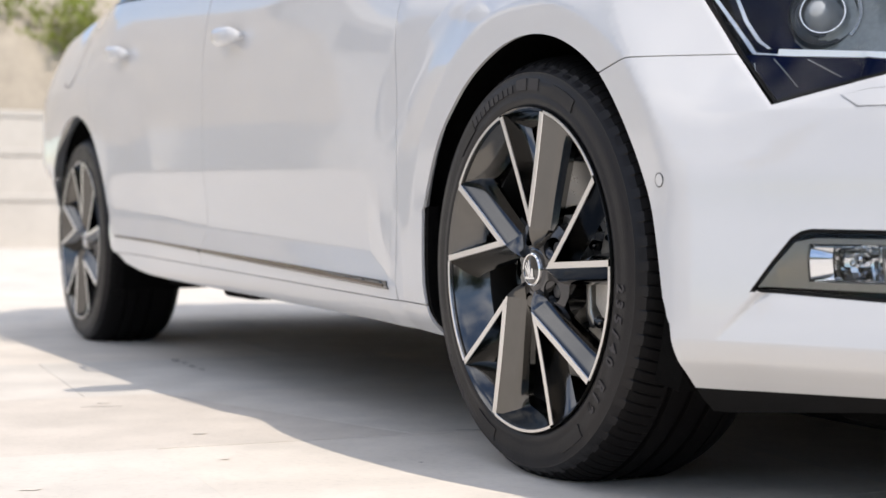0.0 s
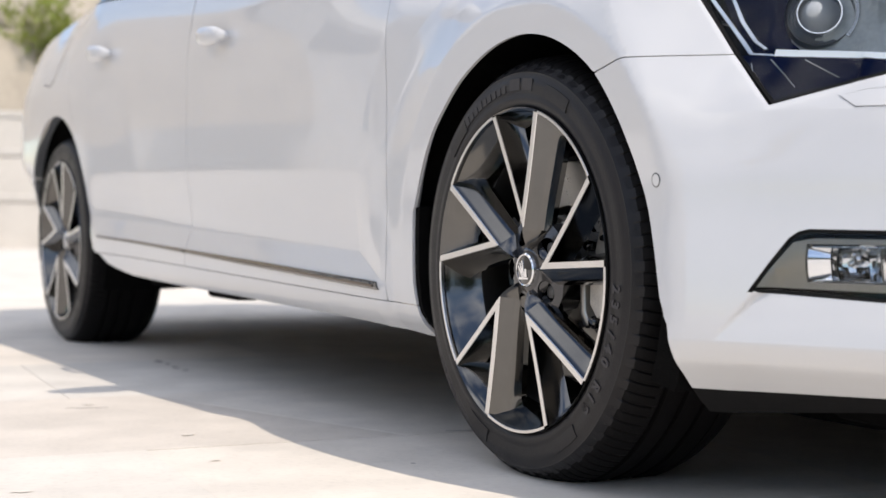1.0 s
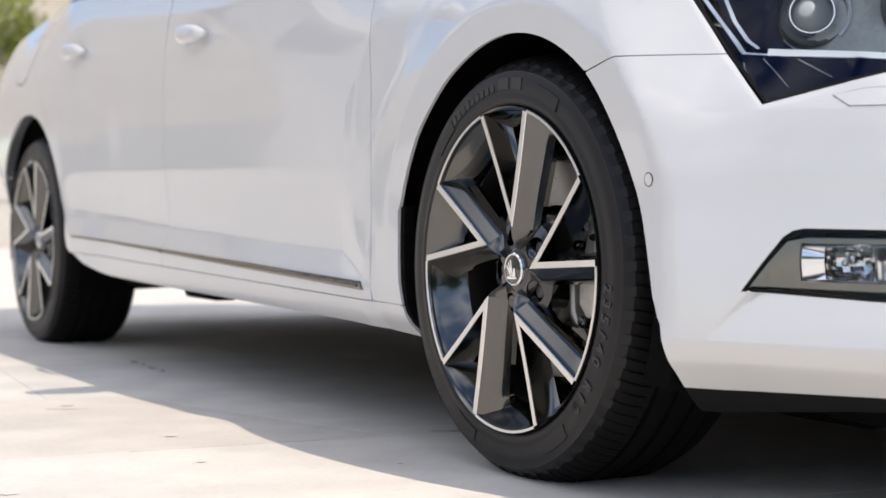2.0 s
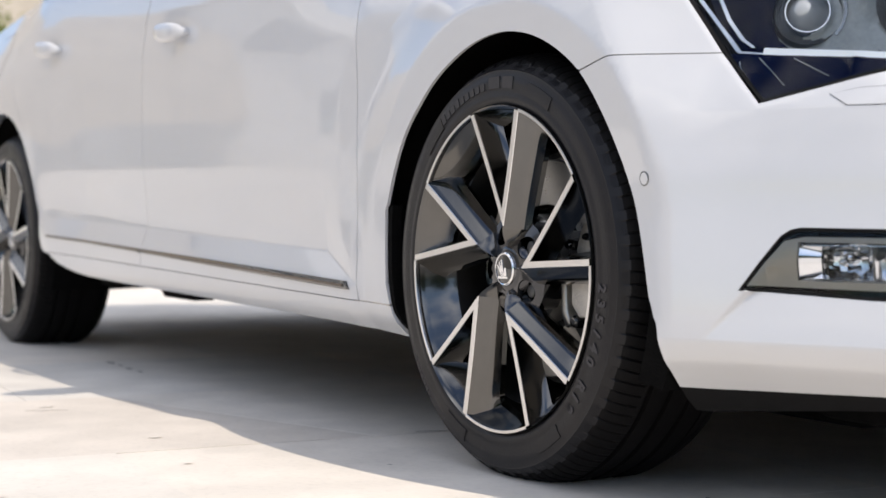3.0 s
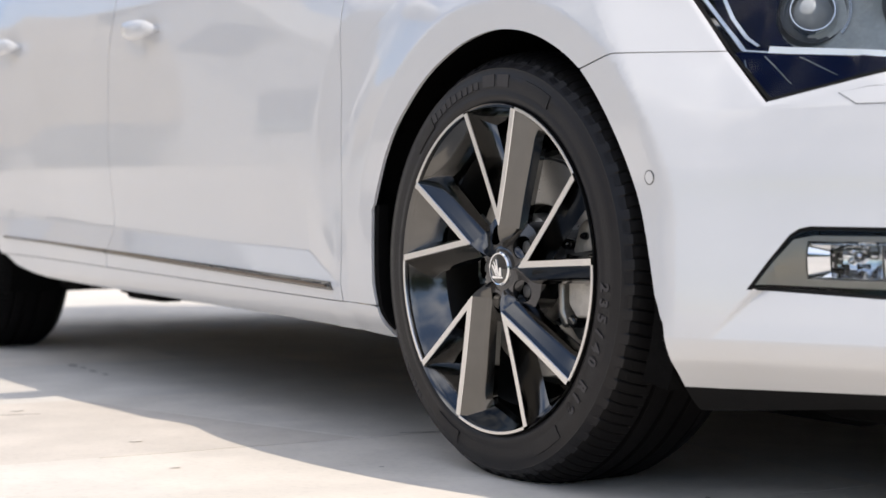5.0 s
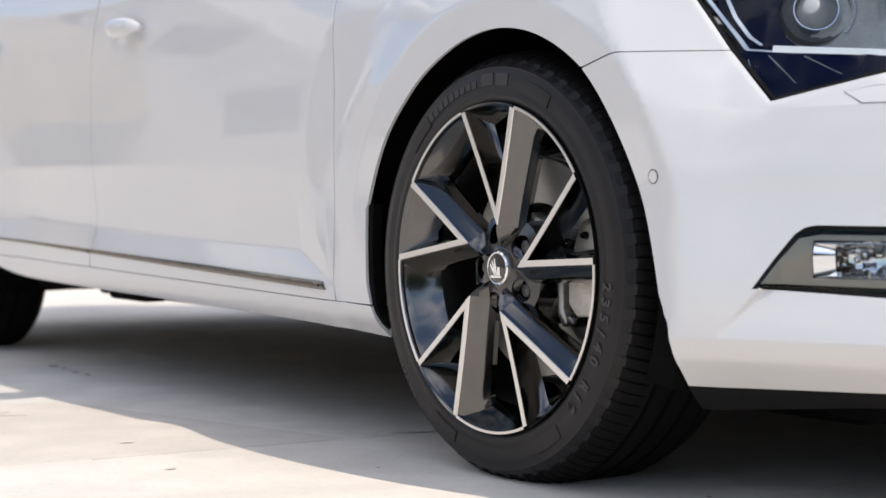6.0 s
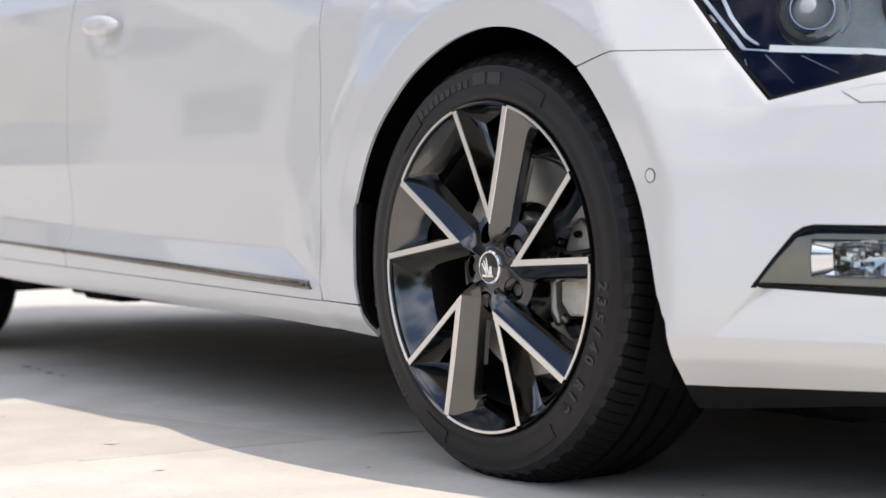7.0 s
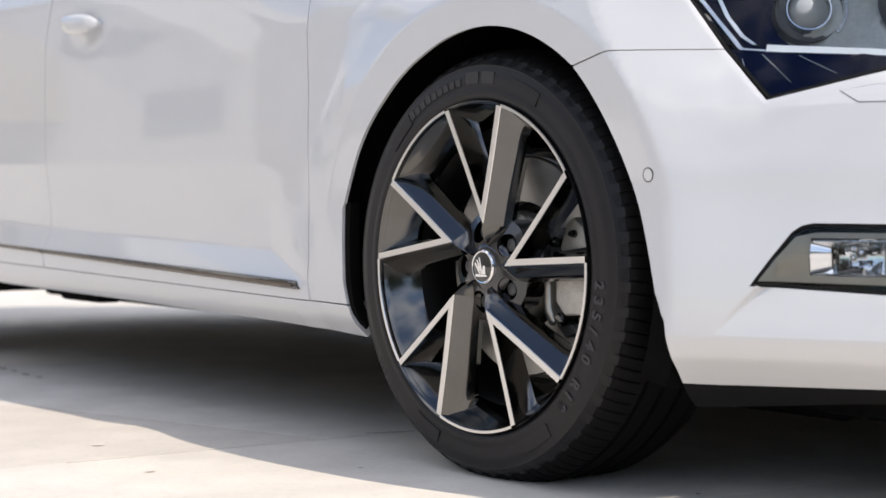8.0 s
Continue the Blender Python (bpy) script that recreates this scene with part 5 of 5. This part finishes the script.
# unseen trees ahead, mirrored in lamps and bumper, added to dim the low sky
def tree(x, y, h, seed):
    rng = random.Random(seed)
    top = tagged(new("tree"), "leafy green tree out of view, ahead of the car", "tree", "trees ahead of the car")
    top.location = (x, y, -0.02)
    bm = bmesh.new()
    tips = []

    def limb(p, d, r, length, depth):
        prev = None
        for s in range(6):
            ring = [bm.verts.new(p + Vector((r * math.cos(a), r * math.sin(a), 0))) for a in [2 * math.pi * k / 7 for k in range(7)]]
            if prev:
                for i in range(7):
                    bm.faces.new((prev[i], prev[(i + 1) % 7], ring[(i + 1) % 7], ring[i]))
            prev = ring
            d = (d + Vector((rng.uniform(-0.2, 0.2), rng.uniform(-0.2, 0.2), 0.05))).normalized()
            p = p + d * length / 5
            r *= 0.86
            if depth and s > 1:
                tips.append(p.copy())
        if depth < 2:
            for _ in range(5 if depth == 0 else 3):
                limb(p - d * length * rng.uniform(0, 0.3), Vector((rng.uniform(-1, 1), rng.uniform(-1, 1), rng.uniform(0.2, 1))).normalized(), r * 0.7, length * 0.62, depth + 1)
    limb(Vector((0, 0, 0)), Vector((0, 0, 1)), 0.16, h * 0.42, 0)
    part("trunk", bm, BARK, top, "brown trunk with limbs")
    bm = bmesh.new()
    for _ in range(3800):
        c = rng.choice(tips)
        p = c + Vector([rng.gauss(0, 0.085) * h for _ in range(3)])
        m = Matrix.Translation(p) @ Euler([rng.uniform(0, 6.3) for _ in range(3)]).to_matrix().to_4x4()
        l, b = rng.uniform(0.10, 0.18), rng.uniform(0.05, 0.09)
        bm.faces.new([bm.verts.new(m @ Vector(q)) for q in ((-l, 0, 0), (0, -b, 0.01), (l, 0, 0), (0, b, 0.01))])
    part("crown", bm, FOLIAGE, top, "green leaves")


for i, (x, y, h) in enumerate(((11.5, -9.0, 4.4), (13.0, -4.5, 4.9), (12.0, 0.2, 4.6), (13.5, 4.6, 4.8), (9.0, -12.5, 4.5))):
    tree(x, y, h, 20 + i)

# cracks and open joints in the paving
CRACK = material("dirty_crack", (0.20, 0.175, 0.155), 0.95, spread=0.3, scale=60)
rng = random.Random(4)
for x0, y0, x1, y1, w in ((-0.48, 0.125, -0.449, 0.219, 0.005), (-1.135, -0.424, -1.105, -0.345, 0.004)):
    bm = bmesh.new()
    rows = []
    for i in range(13):
        t = i / 12
        c = Vector((x0 + (x1 - x0) * t, y0 + (y1 - y0) * t, 0.0012)) + Vector((rng.uniform(-1, 1), rng.uniform(-1, 1), 0)) * w * 0.5
        ww = w * rng.uniform(0.15, 0.9) * math.sin(math.pi * (0.05 + 0.9 * t))
        d = Vector((y1 - y0, x0 - x1, 0)).normalized() * ww
        rows.append([bm.verts.new(c - d), bm.verts.new(c + Vector((0, 0, 0.0006))), bm.verts.new(c + d)])
    grid_faces(bm, rows)
    part("crack", bm, CRACK, ground)

# worn spots and chipped holes
SPOT = material("worn_spot", (0.71, 0.655, 0.585), 0.9, spread=0.1, scale=60, spec=0.15)
for x, y, rx, ry, mt in ((-2.03, 0.051, 0.030, 0.012, CRACK), (-1.953, 0.053, 0.020, 0.009, CRACK), (-1.849, 0.041, 0.026, 0.010, CRACK), (-1.767, 0.043, 0.016, 0.008, CRACK),
                         (-0.655, -0.317, 0.009, 0.015, SPOT), (-0.356, -0.371, 0.006, 0.010, SPOT), (-0.176, -0.097, 0.003, 0.005, CRACK), (-0.212, -0.715, 0.009, 0.020, SPOT), (0.303, 0.156, 0.004, 0.005, CRACK),
                         (-1.186, -0.364, 0.012, 0.02, SPOT), (-0.901, 0.011, 0.008, 0.014, SPOT), (-0.304, 0.034, 0.004, 0.006, SPOT)):
    bm = bmesh.new()
    ring = [bm.verts.new((x + rx * k * math.cos(a), y + ry * k * math.sin(a), 0.0011)) for a, k in [(2 * math.pi * i / 16, rng.uniform(0.55, 1.15)) for i in range(16)]]
    mid = bm.verts.new((x, y, 0.0016))
    for i in range(16):
        bm.faces.new((ring[i], ring[(i + 1) % 16], mid))
    part("worn_spot", bm, mt, ground)

# paving slabs, as single pieces
slab_me = {}


def slab_mesh(w, d, shear=0.0, mat=None):
    key = (w, d, shear, mat)
    if key not in slab_me:
        bm = bmesh.new()
        g, c = 0.0005, 0.0003
        lo = [bm.verts.new((x * (w / 2 - g), y * (d / 2 - g), -0.02)) for x, y in ((-1, -1), (1, -1), (1, 1), (-1, 1))]
        mid = [bm.verts.new((x * (w / 2 - g), y * (d / 2 - g), -c)) for x, y in ((-1, -1), (1, -1), (1, 1), (-1, 1))]
        up = [bm.verts.new((x * (w / 2 - g - c), y * (d / 2 - g - c), 0)) for x, y in ((-1, -1), (1, -1), (1, 1), (-1, 1))]
        bm.faces.new(up)
        for a, b in ((lo, mid), (mid, up)):
            for i in range(4):
                bm.faces.new((a[i], a[(i + 1) % 4], b[(i + 1) % 4], b[i]))
        me = bpy.data.meshes.new("paving_slab")
        bm.to_mesh(me)
        bm.free()
        for v in me.vertices:
            v.co.y += shear * v.co.x
        me.materials.append(mat or STONE)
        slab_me[key] = me
    return slab_me[key]


rng = random.Random(11)
turn = pose(-0.478, 0.036, 0, 0, 0, -4.8)
for i in range(-14, 6):
    for j in range(-7, 8):
        # one column has its cross joints cut on the slant
        slant = 0.385 if i == -1 else 0.0
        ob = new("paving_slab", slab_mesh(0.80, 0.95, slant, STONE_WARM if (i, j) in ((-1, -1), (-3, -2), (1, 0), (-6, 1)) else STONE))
        ob.parent = ground
        off = -0.5 * 0.385 * 0.80 if i == -1 else (0.475 if i % 2 == 0 else 0.2)
        ob.matrix_basis = turn @ pose(0.40 + 0.80 * i, 0.475 + 0.95 * j + off, rng.uniform(-0.0008, 0.0), rng.uniform(-0.05, 0.05), rng.uniform(-0.05, 0.05))

# the rest of the paving, out to the walls
verts, faces = [], []
for i in range(-22, 13):
    for j in range(-9, 14):
        if -14 <= i < 6 and -7 <= j < 8:
            continue
        off = 0.475 if i % 2 == 0 else 0.2
        cx, cy, z = 0.40 + 0.80 * i, 0.475 + 0.95 * j + off, rng.uniform(-0.0008, 0.0)
        k = len(verts)
        for w, d, h in ((0.3989, 0.4739, -0.02), (0.3989, 0.4739, -0.0006), (0.3983, 0.4733, 0.0)):
            verts += [tuple(turn @ Vector((cx + sx * w, cy + sy * d, z + h))) for sx, sy in ((-1, -1), (1, -1), (1, 1), (-1, 1))]
        faces.append((k + 8, k + 9, k + 10, k + 11))
        faces += [(k + a + b, k + a + (b + 1) % 4, k + a + 4 + (b + 1) % 4, k + a + 4 + b) for a in (0, 4) for b in range(4)]
me = bpy.data.meshes.new("outer_paving")
me.from_pydata(verts, [], faces)
me.materials.append(STONE)
ob = new("outer_paving", me)
ob.parent = ground
tagged(ob, "pale stone slabs of the wider plaza", kind="stuff")
